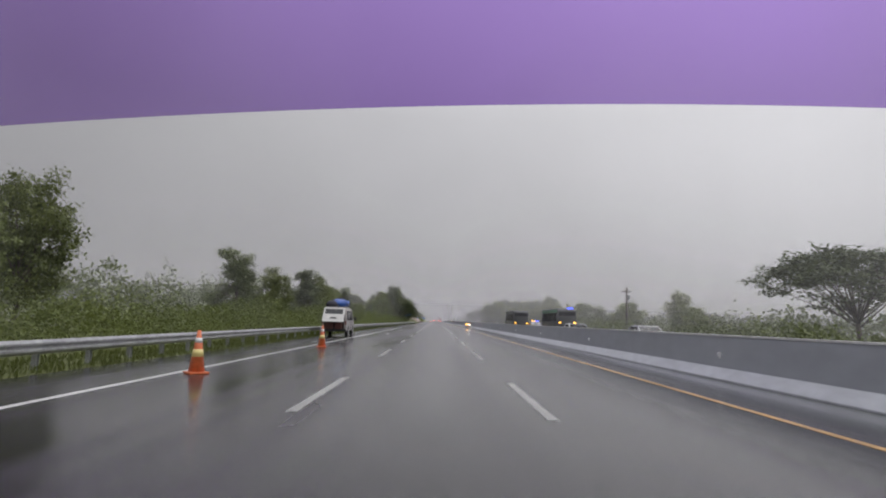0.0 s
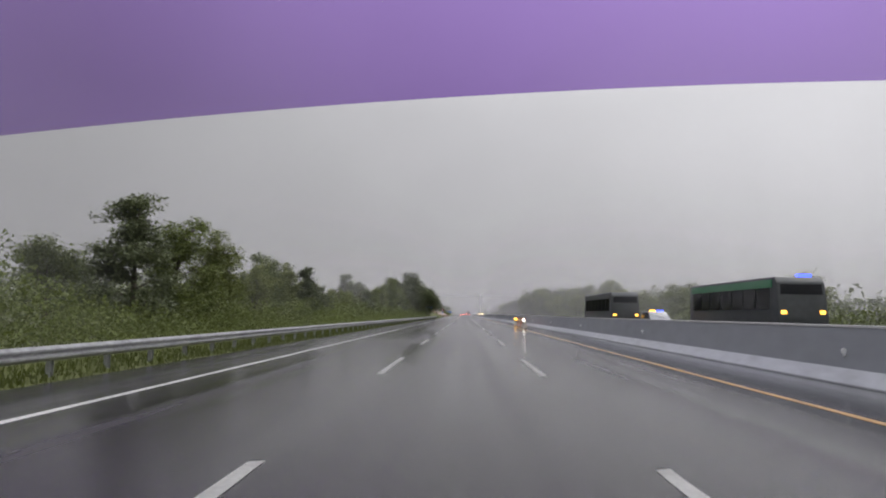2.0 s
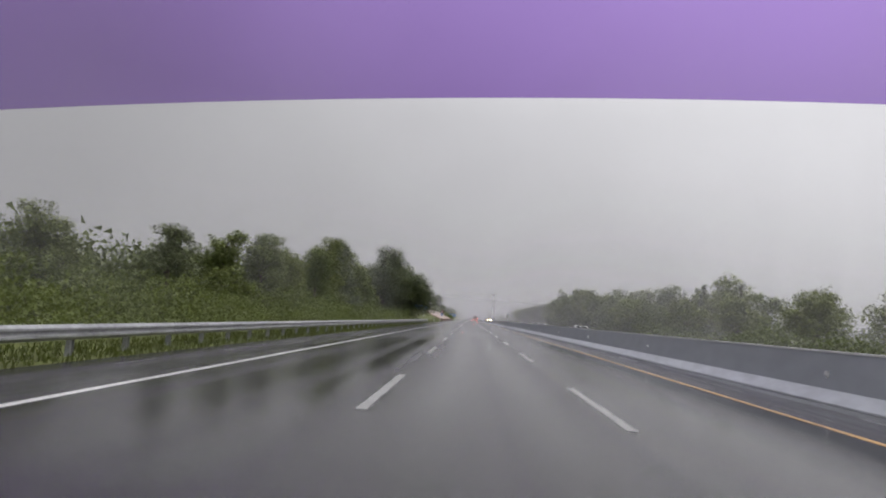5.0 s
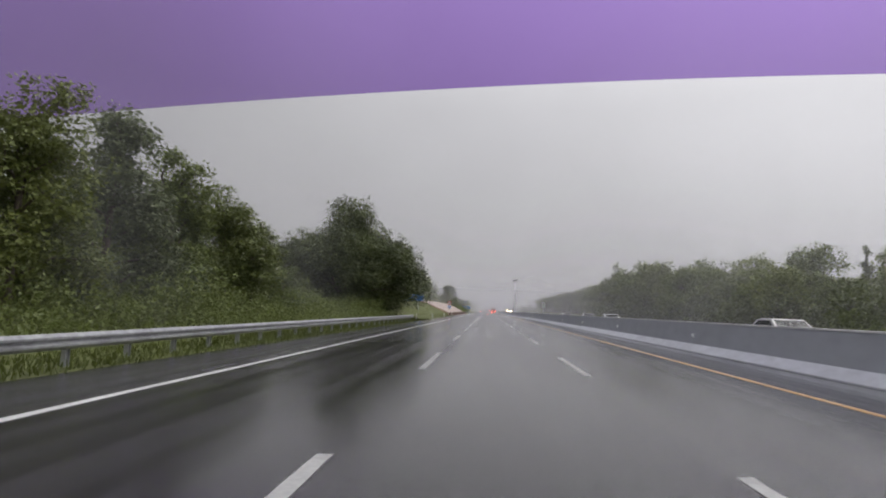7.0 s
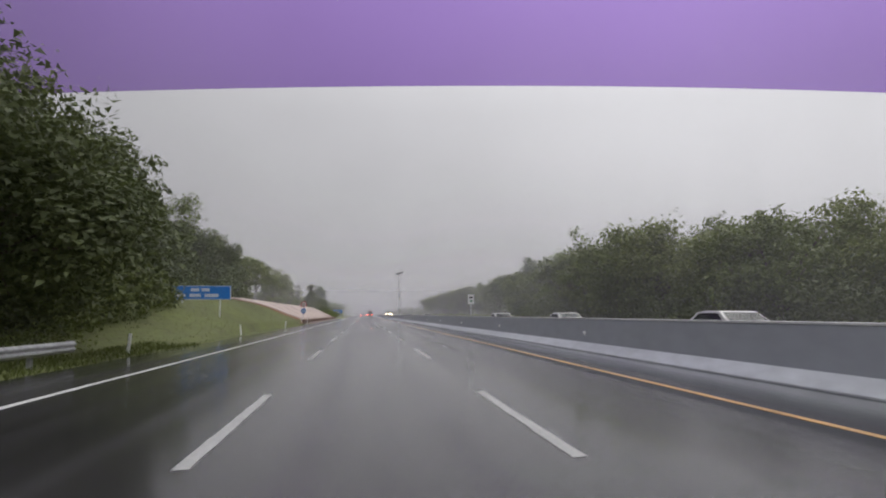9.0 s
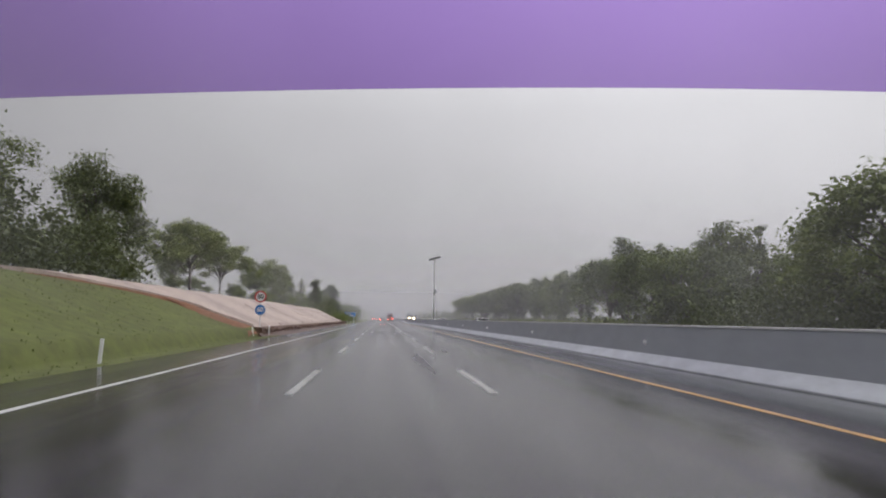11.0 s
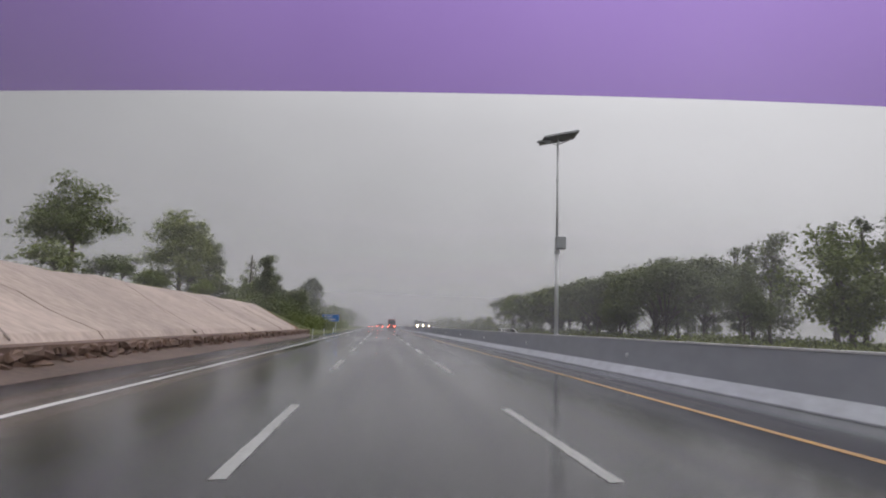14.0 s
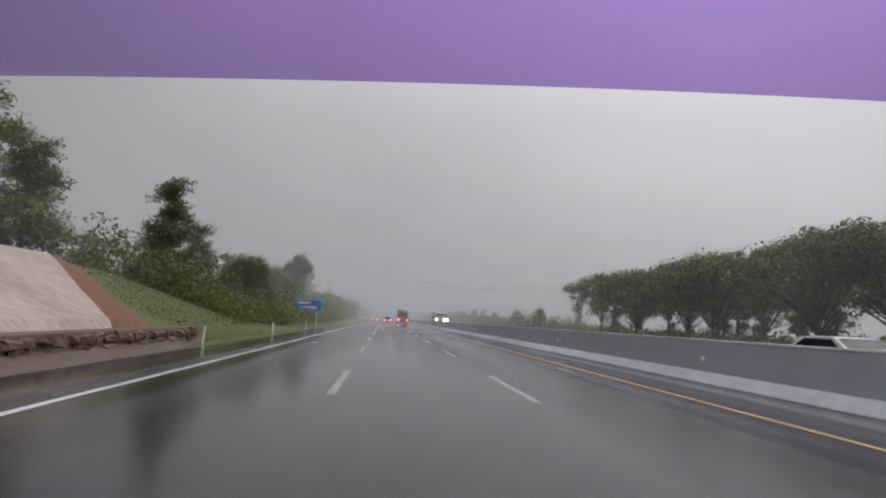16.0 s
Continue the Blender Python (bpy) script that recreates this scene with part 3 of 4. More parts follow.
def make_tree(seed, height, spread, clear, kind, mat, count, size, label):
    """kind: broad, tall or flat crown; clear: bare trunk height; built at the origin."""
    rng = np.random.default_rng(seed)
    rd = random.Random(seed)
    root = base("tree", pose(0, 0, 0), label, "tree")
    bm = bmesh.new()
    lean = (rd.uniform(-0.5, 0.5), rd.uniform(-0.5, 0.5))
    r0 = {"flat": 0.014, "tall": 0.016}.get(kind, 0.028 if height > 12 else 0.019) * height
    top = clear + (height - clear) * {"tall": 0.75, "cone": 0.97}.get(kind, 0.45)
    trunk = [(lean[0] * t * t, lean[1] * t * t, -0.3 + (top + 0.3) * t) for t in (0, 0.25, 0.5, 0.75, 1)]
    add_limb(bm, trunk, [r0 * 1.25, r0, r0 * 0.85, r0 * 0.65, r0 * 0.35], 8)
    blobs = []
    nl = 22 if height > 12 else {"tall": 16, "cone": 20, "flat": 21}.get(kind, 13)
    for i in range(nl):
        a = i * 2.4 + rd.uniform(-0.4, 0.4)
        if kind == "tall":
            h = clear + (height - clear) * (0.05 + 0.9 * i / nl)
            reach = spread * (1 - 0.7 * i / nl) * rd.uniform(0.55, 1.0)
            tip = (lean[0] + reach * math.cos(a), lean[1] + reach * math.sin(a), h + 0.12 * height * rd.random())
            rb = spread * rd.uniform(0.42, 0.6) * (1 - 0.3 * i / nl)
        elif kind == "cone":
            h = clear + (height - clear) * (0.02 + 0.85 * i / nl)
            reach = spread * (1 - 0.9 * i / nl) * rd.uniform(0.7, 1.0)
            tip = (lean[0] * i / nl + reach * math.cos(a), lean[1] * i / nl + reach * math.sin(a), h + 0.03 * height)
            rb = spread * rd.uniform(0.34, 0.5) * (1 - 0.75 * i / nl)
        elif kind == "flat":
            # a drooping umbrella: the rim hangs well below the crown's middle
            h = clear * rd.uniform(0.55, 1.0)
            out = math.sqrt((i + 0.5) / nl)
            reach = spread * out * rd.uniform(0.85, 1.05)
            tip = (lean[0] + reach * math.cos(a), lean[1] + reach * math.sin(a), height * (0.88 - 0.36 * out ** 2.2 * rd.uniform(0.55, 1.25)))
            rb = spread * rd.uniform(0.2, 0.3)
        else:
            h = clear + (height - clear) * rd.uniform(0.0, 0.3)
            reach = spread * (rd.uniform(0.3, 0.8) if height < 12 else rd.uniform(0.3, 1.05))
            tip = (lean[0] + reach * math.cos(a), lean[1] + reach * math.sin(a), clear + (height - clear) * (rd.uniform(0.2, 0.82) if height < 12 else rd.uniform(0.15, 0.95 - 0.55 * reach / spread)))
            rb = spread * rd.uniform(0.3, 0.48) * (1 if height < 12 else 0.8)
        s = min(1, max(0.15, (h + 0.3) / (top + 0.3)))
        start = Vector((lean[0] * s * s, lean[1] * s * s, -0.3 + (top + 0.3) * s))
        t = Vector(tip)
        midp = start.lerp(t, 0.5) + Vector((rd.uniform(-0.3, 0.3), rd.uniform(-0.3, 0.3), 0.08 * height * rd.random()))
        add_limb(bm, [start, midp, t], [r0 * 0.42, r0 * 0.26, r0 * 0.08], 6)
        blobs.append((*tip, rb))
        for _ in range(3):
            q = midp.lerp(t, rd.uniform(0.4, 1)) + Vector([rd.uniform(-1, 1) * spread * 0.28 for _ in range(3)])
            if kind == "flat":
                q.z = min(q.z, height * 0.9) - 0.04 * height * rd.random()
            add_limb(bm, [midp.lerp(t, 0.3), q], [r0 * 0.16, r0 * 0.05], 5)
            blobs.append((*q, rb * rd.uniform(0.5, 0.8)))
    for k in range(3 if kind not in ("flat", "cone") else 0):
        blobs.append((lean[0] + rd.uniform(-0.2, 0.2) * spread, lean[1] + rd.uniform(-0.2, 0.2) * spread, height - ((0.25 if kind == "tall" else 0.12) + 0.1 * k) * (height - clear), spread * (0.2 if kind == "tall" else 0.36)))
    if kind == "tall":
        # upright leading shoots break the crown's outline
        for k in range(5):
            a, d = k * 1.26 + rd.uniform(-0.3, 0.3), spread * rd.uniform(0.1, 0.5)
            foot = Vector((lean[0] + 0.4 * d * math.cos(a), lean[1] + 0.4 * d * math.sin(a), height * rd.uniform(0.55, 0.65)))
            tip = Vector((lean[0] + d * math.cos(a), lean[1] + d * math.sin(a), height * rd.uniform(0.86, 1.02) - 0.25 * d))
            add_limb(bm, [foot, tip], [r0 * 0.2, r0 * 0.05], 5)
            for q in (0.35, 0.6, 0.8, 0.95):
                blobs.append((*foot.lerp(tip, q), spread * 0.2 * (1.25 - q)))
    part("trunk", bm, BARK, root, "dark wet trunk and limbs", smooth=True)
    v, f = leaves(rng, blobs, count, size, flat=0.62 if kind == "flat" else 0.85)
    leaf_object("crown", v, f, mat, root)
    return root


PROTO = {}


def plant(key, x, y, h, wide=1.0, turn=None, label=""):
    """Places a copy of a prototype, scaled to the height h."""
    root, h0, used = PROTO[key]
    s = h / h0
    turn = (x * 37 + y * 53) % 360 if turn is None else turn
    m = pose(x, y, ground_z(x, y), 0, 0, turn)
    if used:
        ob = copy_thing(root, m)
    else:
        ob = root
        ob.matrix_basis = m
        PROTO[key][2] = True
    ob.scale = (s * wide, s * wide, s)
    if label:
        ob["label"] = label
    return ob


def proto(key, seed, height, spread, clear, kind, mat, count, size, label):
    PROTO[key] = [make_tree(seed, height, spread, clear, kind, mat, count, size, label), height, False]


proto("broad_a", 1, 9, 3.5, 1.0, "broad", LEAF_MID, 15000, 0.115, "leafy green roadside tree with a rounded uneven crown")
proto("broad_b", 2, 9, 3.2, 0.9, "broad", LEAF_LIGHT, 14000, 0.115, "yellow-green roadside tree with a loose crown")
proto("broad_c", 3, 9, 3.7, 1.2, "broad", LEAF_DARK, 15500, 0.118, "dark green roadside tree with a dense crown")
proto("tall_a", 4, 10, 2.7, 0.7, "tall", LEAF_MID, 20000, 0.11, "tall narrow green tree with a pointed crown")
proto("tall_b", 5, 10, 2.3, 0.8, "tall", LEAF_GREY, 20000, 0.11, "tall grey-green tree with a ragged pointed crown")
proto("tall_c", 10, 10, 2.9, 0.5, "tall", LEAF_LIGHT, 20000, 0.11, "tall yellow-green tree with several upright pointed leaders")
proto("conifer", 17, 12, 2.7, 0.6, "cone", LEAF_MID, 15000, 0.11, "dark green conical tree with a thin leading shoot")
proto("vase", 9, 9, 3.4, 2.2, "broad", LEAF_MID, 15000, 0.115, "green tree with a bare lower trunk and a rounded crown")
proto("umbrella", 18, 9, 5.0, 3.2, "flat", LEAF_LIGHT, 20000, 0.12, "spreading flat-topped tree on the crest of the slope")
proto("giant", 8, 13.5, 6.8, 1.5, "broad", LEAF_DARK, 115000, 0.125, "large dark rain-soaked tree with a huge crown over the verge")
# trees that stay far off, across the oncoming carriageway
proto("flat_a", 6, 9, 5.0, 2.6, "flat", LEAF_GREY, 11500, 0.15, "spreading umbrella-shaped tree with slender forked limbs")
proto("flat_b", 7, 9, 4.7, 2.2, "flat", LEAF_MID, 11500, 0.15, "green umbrella-shaped tree with a slender bare trunk")
proto("far_a", 12, 9, 3.7, 1.0, "broad", LEAF_LIGHT, 7400, 0.16, "green tree in the belt across the motorway")
proto("far_b", 13, 9, 3.5, 0.8, "broad", LEAF_LIGHT, 7000, 0.16, "pale yellow-green tree across the motorway")
proto("far_c", 14, 9, 3.9, 1.2, "broad", LEAF_MID, 7800, 0.16, "dense green tree in the belt across the motorway")
proto("far_t", 15, 10, 2.6, 0.8, "tall", LEAF_GREY, 6800, 0.15, "tall grey-green tree rising from the belt")
proto("poplar", 19, 12, 0.75, 1.5, "tall", LEAF_GREY, 6000, 0.13, "slender upright tree rising above the belt")
proto("shrub", 16, 1.6, 1.1, 0.1, "broad", LEAF_MID, 1800, 0.075, "low green shrub on the crest of the slope")

# left verge, from the start of the drive to the cutting
plant("broad_a", -17.2, 21, 7.8, 0.85)
plant("broad_b", -17.6, 25.5, 7.4, 0.8)
plant("broad_a", -24, 31, 9)
trng = random.Random(21)
# the row of pointed trees close behind the guard rail: distance along the road, height
for k, (y, h) in enumerate(((50, 6.7), (64, 6.1), (76.5, 7.3), (82, 6.8), (87, 6.6), (93, 5.5), (98.5, 6.3), (104, 5.6), (110, 5.9), (118.5, 4.6), (124, 4.0), (129, 4.4), (134, 4.0),
                            (140, 4.3), (148, 5.0), (155, 5.3), (163, 6.0), (171, 6.1), (178, 6.9), (184, 8.3), (189, 9.4), (195.5, 8.4), (201, 8.0), (205, 7.3), (210, 4.0))):
    key = ("tall_a", "tall_c", "tall_b", "tall_a", "tall_c", "broad_b")[k % 6]
    plant(key, -16.2 - trng.uniform(0, 1.2), y, h * (0.98 if y < 100 else 1.04), trng.uniform(1.15, 1.45) if key.startswith("tall") else trng.uniform(0.85, 1.0))
for y, h in ((84, 6.0), (112, 5.6), (140, 4.8), (174, 6.5)):
    plant("broad_c", -23 - trng.uniform(0, 4), y, h)
plant("tall_b", -31, 203, 11.5, 1.0)
plant("broad_c", -27, 199, 9.5)
plant("broad_a", -22, 203, 8)
plant("broad_b", -19, 213, 5)
plant("broad_c", -27, 222, 6.5)
plant("giant", -16.8, 232, 13.6, 1.25)
plant("broad_c", -17, 241, 9, 1.0)
plant("broad_c", -15.8, 236, 11.3, 0.85)
plant("broad_c", -25, 252, 8.5, 1.2)
plant("broad_c", -18.5, 250, 6.5, 1.2)
plant("broad_c", -21.5, 262, 9.2, 1.2)
plant("broad_a", -20.5, 272, 9.7, 1.15)
plant("broad_c", -21, 284, 8.5, 1.15)
plant("broad_a", -24, 293, 8.0)
plant("broad_c", -22, 305, 9.0)
# on top of the lined slope
plant("vase", -25, 311, 6, 0.9)
plant("umbrella", -22.1, 329, 8.2, 1.2)
plant("broad_a", -27, 338, 7.5, 0.8)
plant("umbrella", -23.7, 348, 7.8, 1.0, 140)
plant("broad_a", -25, 361, 2.4, 1.3)
plant("vase", -24.2, 376.5, 7.6, 1.25)
plant("broad_a", -25.5, 389, 2.8, 1.3)
plant("tall_c", -27, 410.5, 11.2, 1.5)
plant("tall_a", -24.8, 416, 9.4, 1.25)
plant("broad_a", -23.5, 422, 4.6, 1.0)
plant("conifer", -24.5, 442, 13.2, 1.2)
plant("tall_c", -22.5, 437, 7.0, 1.3)
for k in range(10):
    y = 424 + 7.5 * k
    plant(trng.choice(("broad_a", "tall_a", "broad_c", "tall_b")), -15.5 - trng.uniform(0, 9), y, trng.uniform(6.5, 10.5))
plant("flat_a", -22.6, 525, 16, 0.42)
# low growth along the crest
for k in range(16):
    plant("shrub", -19.5 - trng.uniform(0, 5), 310 + 6.4 * k, trng.uniform(1.0, 2.2), trng.uniform(1.0, 1.5))

# right side, across the oncoming carriageway
plant("flat_a", 39.5, 56, 9.9, 1.7)
plant("far_a", 38, 94, 7.5, 0.8)
for x, y, h in ((30, 70, 4.2), (34, 82, 4.6), (31, 104, 5.0), (36, 112, 6.2), (33, 122, 5.5), (30, 131, 5.4), (35, 140, 6.6), (31, 149, 6.0), (37, 156, 7.4), (33, 165, 6.4),
                (30, 173, 6.2), (35, 181, 7.2), (31, 190, 6.6), (36, 197, 7.6), (30, 204, 6.8), (26, 30, 4.0), (30, 22, 4.4)):
    plant(trng.choice(("far_a", "far_c", "far_b")), x, y, h, 1.15)
for k in range(17):
    y = 210 + 6.2 * k
    plant(("far_c", "flat_b", "far_a", "far_c", "far_t")[(k * 3) % 5] if k > 8 else ("far_c", "flat_b", "far_a")[k % 3],
          26 + trng.uniform(0, 5) + (3 if k % 4 == 3 else 0), y, (5.6 if k < 2 else trng.uniform(7.6, 9.9) * (0.88 if k < 7 else 1)) + (1.6 if 8 < k < 13 else -1.4 if k > 13 else 0), 1.15 if k % 5 else 0.95)
for k in range(9):
    plant(trng.choice(("far_c", "far_a")), 36 + trng.uniform(0, 6), 215 + 13 * k, trng.uniform(9.5, 12))
for x, y, key, h, w in ((37, 322, "far_t", 12.0, 1.0), (31.5, 325, "flat_b", 10.2, 1.1), (30, 312, "flat_a", 8.6, 1.0), (31, 338, "flat_b", 10.5, 0.95), (38, 349, "far_t", 12.5, 1.1), (42, 355, "far_t", 14.5, 1.2), (33, 357, "flat_a", 10, 0.85), (34, 369, "far_c", 10.2, 1.1),
                        (31.9, 379, "vase", 8.3, 0.75), (30, 390, "flat_a", 9.8, 1.1), (33, 399, "flat_b", 10.2, 1.15), (29, 408, "flat_a", 9.4, 1.1), (31, 417, "flat_b", 10, 1.1),
                        (28, 426, "flat_b", 9.4, 1.1), (33, 433, "flat_a", 9.6, 0.9), (27.5, 441, "flat_b", 9.0, 1.0), (26.5, 450, "flat_a", 8.9, 0.85), (34, 455, "far_a", 9, 1),
                        (37, 383, "far_t", 11, 1), (39, 405, "far_t", 11, 1.1), (38, 425, "far_t", 11, 1), (36, 414, "flat_b", 10.5, 1.2), (37, 395, "flat_a", 11, 1.2),
                        (35, 444, "flat_b", 10.2, 1.2), (30, 434, "flat_a", 9.3, 1.1), (40, 437, "flat_b", 10.5, 1.3), (29, 400, "far_a", 7.5, 1.0)):
    plant(key, x, y, h, w)
for x, y, h in ((29, 492, 5.0), (27.5, 507, 3.6), (33, 528, 5.5), (30, 545, 4.2), (27, 566, 5.2), (28, 477, 2.6), (36, 470, 5), (40, 500, 4.5), (34, 590, 6)):
    plant(("far_a", "far_c", "far_t")[int(y) % 3], x, y, h, 1.2 if h < 4 else 0.9)

# slender tips that rise above the belt
for k in range(40):
    y = 214 + 6.2 * k + trng.uniform(-3.0, 3.0)
    plant("poplar", 38 + trng.uniform(0, 6), y, trng.uniform(9.6, 12.2) - (1.2 if y < 300 else 0), trng.uniform(0.9, 1.4))

# undergrowth, grass and far woods: too many leaves to count
grng = np.random.default_rng(5)


def thicket(name, x0, x1, y0, y1, n, h0, h1, size, mat, label, power=1.0):
    x = grng.uniform(x0, x1, n)
    y = grng.uniform(y0, y1, n)
    g = np.array([ground_z(a, b) for a, b in zip(x, y)])
    lump = np.array([noise.noise((a * 0.22, b * 0.22, 5)) for a, b in zip(x, y)])
    top = h0 + (h1 - h0) * np.clip(0.5 + 0.9 * lump, 0, 1)
    z = g + top * grng.random(n) ** power
    p = np.stack([x, y, z], 1)
    twig = grng.integers(0, max(1, n // 14), n)
    tight = grng.random(n) < 0.7
    p[tight] = p[twig[tight]] + grng.normal(size=(int(tight.sum()), 3)) * size * np.array([2.0, 2.0, 1.6])
    nrm = grng.normal(size=(n, 3)) + np.array([0, 0, 0.4])
    nrm /= np.linalg.norm(nrm, axis=1)[:, None]
    a = np.cross(nrm, grng.normal(size=(n, 3)))
    a /= np.linalg.norm(a, axis=1)[:, None]
    b = np.cross(nrm, a)
    s = size * (0.55 + 0.9 * grng.random(n))[:, None]
    v = np.stack([p - a * s * 0.7 + b * s * 0.5, p + a * s, p - a * s * 0.6 - b * s * 0.5], 1).reshape(-1, 3)
    ob = leaf_object(name, v, np.arange(3 * n).reshape(-1, 3), mat)
    return tagged(ob, label, "shrubs", kind="stuff")


thicket("undergrowth", -18, -11.5, -30, 236, 210000, 0.6, 2.7, 0.08, LEAF_MID, "dense green undergrowth behind the guard rail", 0.7)
thicket("undergrowth", -15, -10.2, -30, 236, 100000, 0.3, 1.2, 0.06, LEAF_MID, "low green bushes behind the guard rail", 0.8)
thicket("undergrowth", -26, -17, 100, 236, 70000, 1.5, 5.0, 0.2, LEAF_DARK, "dark tangled growth under the roadside trees", 0.7)
thicket("undergrowth", -20, -13.3, 222, 257, 42000, 0.8, 3.8, 0.15, LEAF_DARK, "dark shrubs under the large tree", 0.7)
thicket("undergrowth", -27, -16, 252, 302, 38000, 0.8, 5.0, 0.17, LEAF_DARK, "dark shrubs below the trees on the bank", 0.7)
thicket("undergrowth", -14.5, -9.9, 413, 520, 36000, 0.7, 2.6, 0.13, LEAF_MID, "green bushes crowding the verge beyond the cutting", 0.7)
thicket("undergrowth", -22, -13, 412, 520, 30000, 0.8, 4.5, 0.18, LEAF_MID, "green thicket beyond the cutting", 0.7)
thicket("undergrowth", 23.5, 30, -20, 210, 55000, 0.5, 2.6, 0.16, LEAF_MID, "low green shrubs across the oncoming carriageway", 0.8)
thicket("undergrowth", 24, 34, 205, 316, 55000, 0.8, 5.0, 0.19, LEAF_DARK, "dark undergrowth below the tree belt", 0.7)
thicket("undergrowth", 23, 30, 300, 470, 60000, 0.3, 1.5, 0.13, LEAF_LIGHT, "long pale grass and weeds under the trees", 0.8)
thicket("undergrowth", 31, 44, 330, 462, 24000, 0.3, 2.0, 0.2, LEAF_DARK, "dim shrubs behind the umbrella trees", 0.7)
thicket("undergrowth", 23, 40, 470, 640, 40000, 0.4, 2.6, 0.2, LEAF_GREY, "low hazy scrub along the far verge", 0.7)
thicket("far_woods", -50, -15, 520, 700, 40000, 3, 9, 0.36, LEAF_GREY, "distant hazy woods", 0.6)
thicket("far_woods", -75, -16, 700, 1250, 16000, 4, 10, 0.9, LEAF_GREY, "distant hazy woods", 0.6)
thicket("far_woods", 26, 90, 640, 1250, 20000, 2, 7, 0.8, LEAF_GREY, "distant hazy woods", 0.6)
thicket("far_woods", -62, -34, -40, 232, 60000, 3, 8, 0.24, LEAF_MID, "woods behind the roadside trees", 0.6)
thicket("far_woods", 45, 75, -40, 330, 26000, 2, 5, 0.42, LEAF_GREY, "woods beyond the fields", 0.6)


def grass(name, x0, x1, y0, y1, n, h, label, mat=None):
    x, y = grng.uniform(x0, x1, n), grng.uniform(y0, y1, n)
    g = np.array([ground_z(a, b) for a, b in zip(x, y)])
    t = grng.uniform(0, 2 * np.pi, n)
    w = grng.uniform(0.012, 0.035, n)
    hh = h * grng.uniform(0.4, 1.3, n)
    dx, dy = np.cos(t), np.sin(t)
    lx, ly = grng.normal(0, 0.35, n) * hh, grng.normal(0, 0.35, n) * hh
    v = np.stack([np.stack([x - dx * w, y - dy * w, g - 0.02], 1), np.stack([x + dx * w, y + dy * w, g - 0.02], 1),
                  np.stack([x + lx + dx * w * 0.3, y + ly + dy * w * 0.3, g + hh], 1), np.stack([x + lx - dx * w * 0.3, y + ly - dy * w * 0.3, g + hh], 1)], 1).reshape(-1, 3)
    ob = leaf_object(name, v, np.arange(4 * n).reshape(-1, 4), mat or BLADE)
    return tagged(ob, label, "grass", kind="stuff")


grass("grass", -10.2, -7.62, -10, 240, 40000, 0.13, "rough wet grass along the shoulder")
grass("grass", -17, -7.7, 236, 303, 4000, 0.05, "bright wet grass on the cutting slope")
grass("grass", -17, -8.6, 400, 416, 5000, 0.06, "bright wet grass beyond the concrete slope")
grass("grass", 21.8, 26, 0, 480, 26000, 0.3, "long grass beyond the oncoming carriageway")

# ---------------------------------------------------------------- signs and poles
def post_of(root, x, y, z0, z1, r=0.05):
    return part("post", rod((x, y, z0), (x, y, z1), r, r, 10), POLE_STEEL, root, "grey steel post")


def direction_sign(x, y, turn, width, height, z, lines, label):
    root = base("road_sign", pose(x, y, 0, 0, 0, turn), label, "road sign", "road signs")
    for s in (-0.32, 0.32):
        post_of(root, s * width, 0.06, ground_z(x + s * width, y) - 0.3, z + height)
    pan = part("panel", box(0, 0, z + height / 2, width, 0.05, height, 0.012), SIGN_BLUE, root, "blue reflective panel")
    bm = bmesh.new()
    for dz in (0.03, height - 0.03):
        add_box(bm, 0, -0.028, z + dz, width - 0.06, 0.006, 0.035)
    for dx in (-width / 2 + 0.03, width / 2 - 0.03):
        add_box(bm, dx, -0.028, z + height / 2, 0.035, 0.006, height - 0.1)
    part("border", bm, SIGN_WHITE, pan, "white border")
    r = random.Random(int(y))
    for row, spans in enumerate(lines):
        zz = z + height * (0.7 - 0.4 * row) if len(lines) > 1 else z + height / 2
        for a, b in spans:
            u = a
            while u < b - 0.01:
                w = r.uniform(0.022, 0.034)
                part("letter_bar", box((u + w / 2 - 0.5) * width, -0.03, zz, w * width * 0.75, 0.008, height * 0.22, 0), SIGN_WHITE, pan)
                u += w
    return root


direction_sign(-12.7, 259.7, 0, 4.4, 1.08, 2.5, [[(0.32, 0.46), (0.5, 0.62)], [(0.06, 0.24), (0.3, 0.5), (0.56, 0.8)]], "wide blue direction sign with white lettering on two posts")
direction_sign(-9.9, 446, -12, 3.4, 1.3, 1.75, [[(0.12, 0.6)], [(0.2, 0.8)]], "blue direction sign beside the shoulder in the rain")


def disc(r, y, z, t=0.03, n=36):
    return rod((0, y, z), (0, y - t, z), r, r, n)


speed = base("speed_sign", pose(-9.0, 302.5, ground_z(-9.0, 302.5) + 0.2, 0, 0, -4), "two round speed signs, red above blue, on one post", "road sign", "road signs")
post_of(speed, 0, 0.04, -0.6, 2.95, 0.035)
blue = part("blue_disc", disc(0.4, 0, 1.55), SIGN_BLUE, speed, "round blue plate with a white numeral")
bm = bmesh.new()
bmesh.ops.create_cone(bm, cap_ends=False, segments=36, radius1=0.4, radius2=0.36, depth=0.012, matrix=Matrix.Translation((0, -0.038, 1.55)) @ pose(0, 0, 0, 90))
part("rim", bm, SIGN_WHITE, blue, "white rim")
red = part("red_disc", disc(0.42, 0, 2.5), SIGN_RED, speed, "round plate with a red ring")
part("face", disc(0.32, -0.032, 2.5, 0.008), SIGN_WHITE, red, "white face")
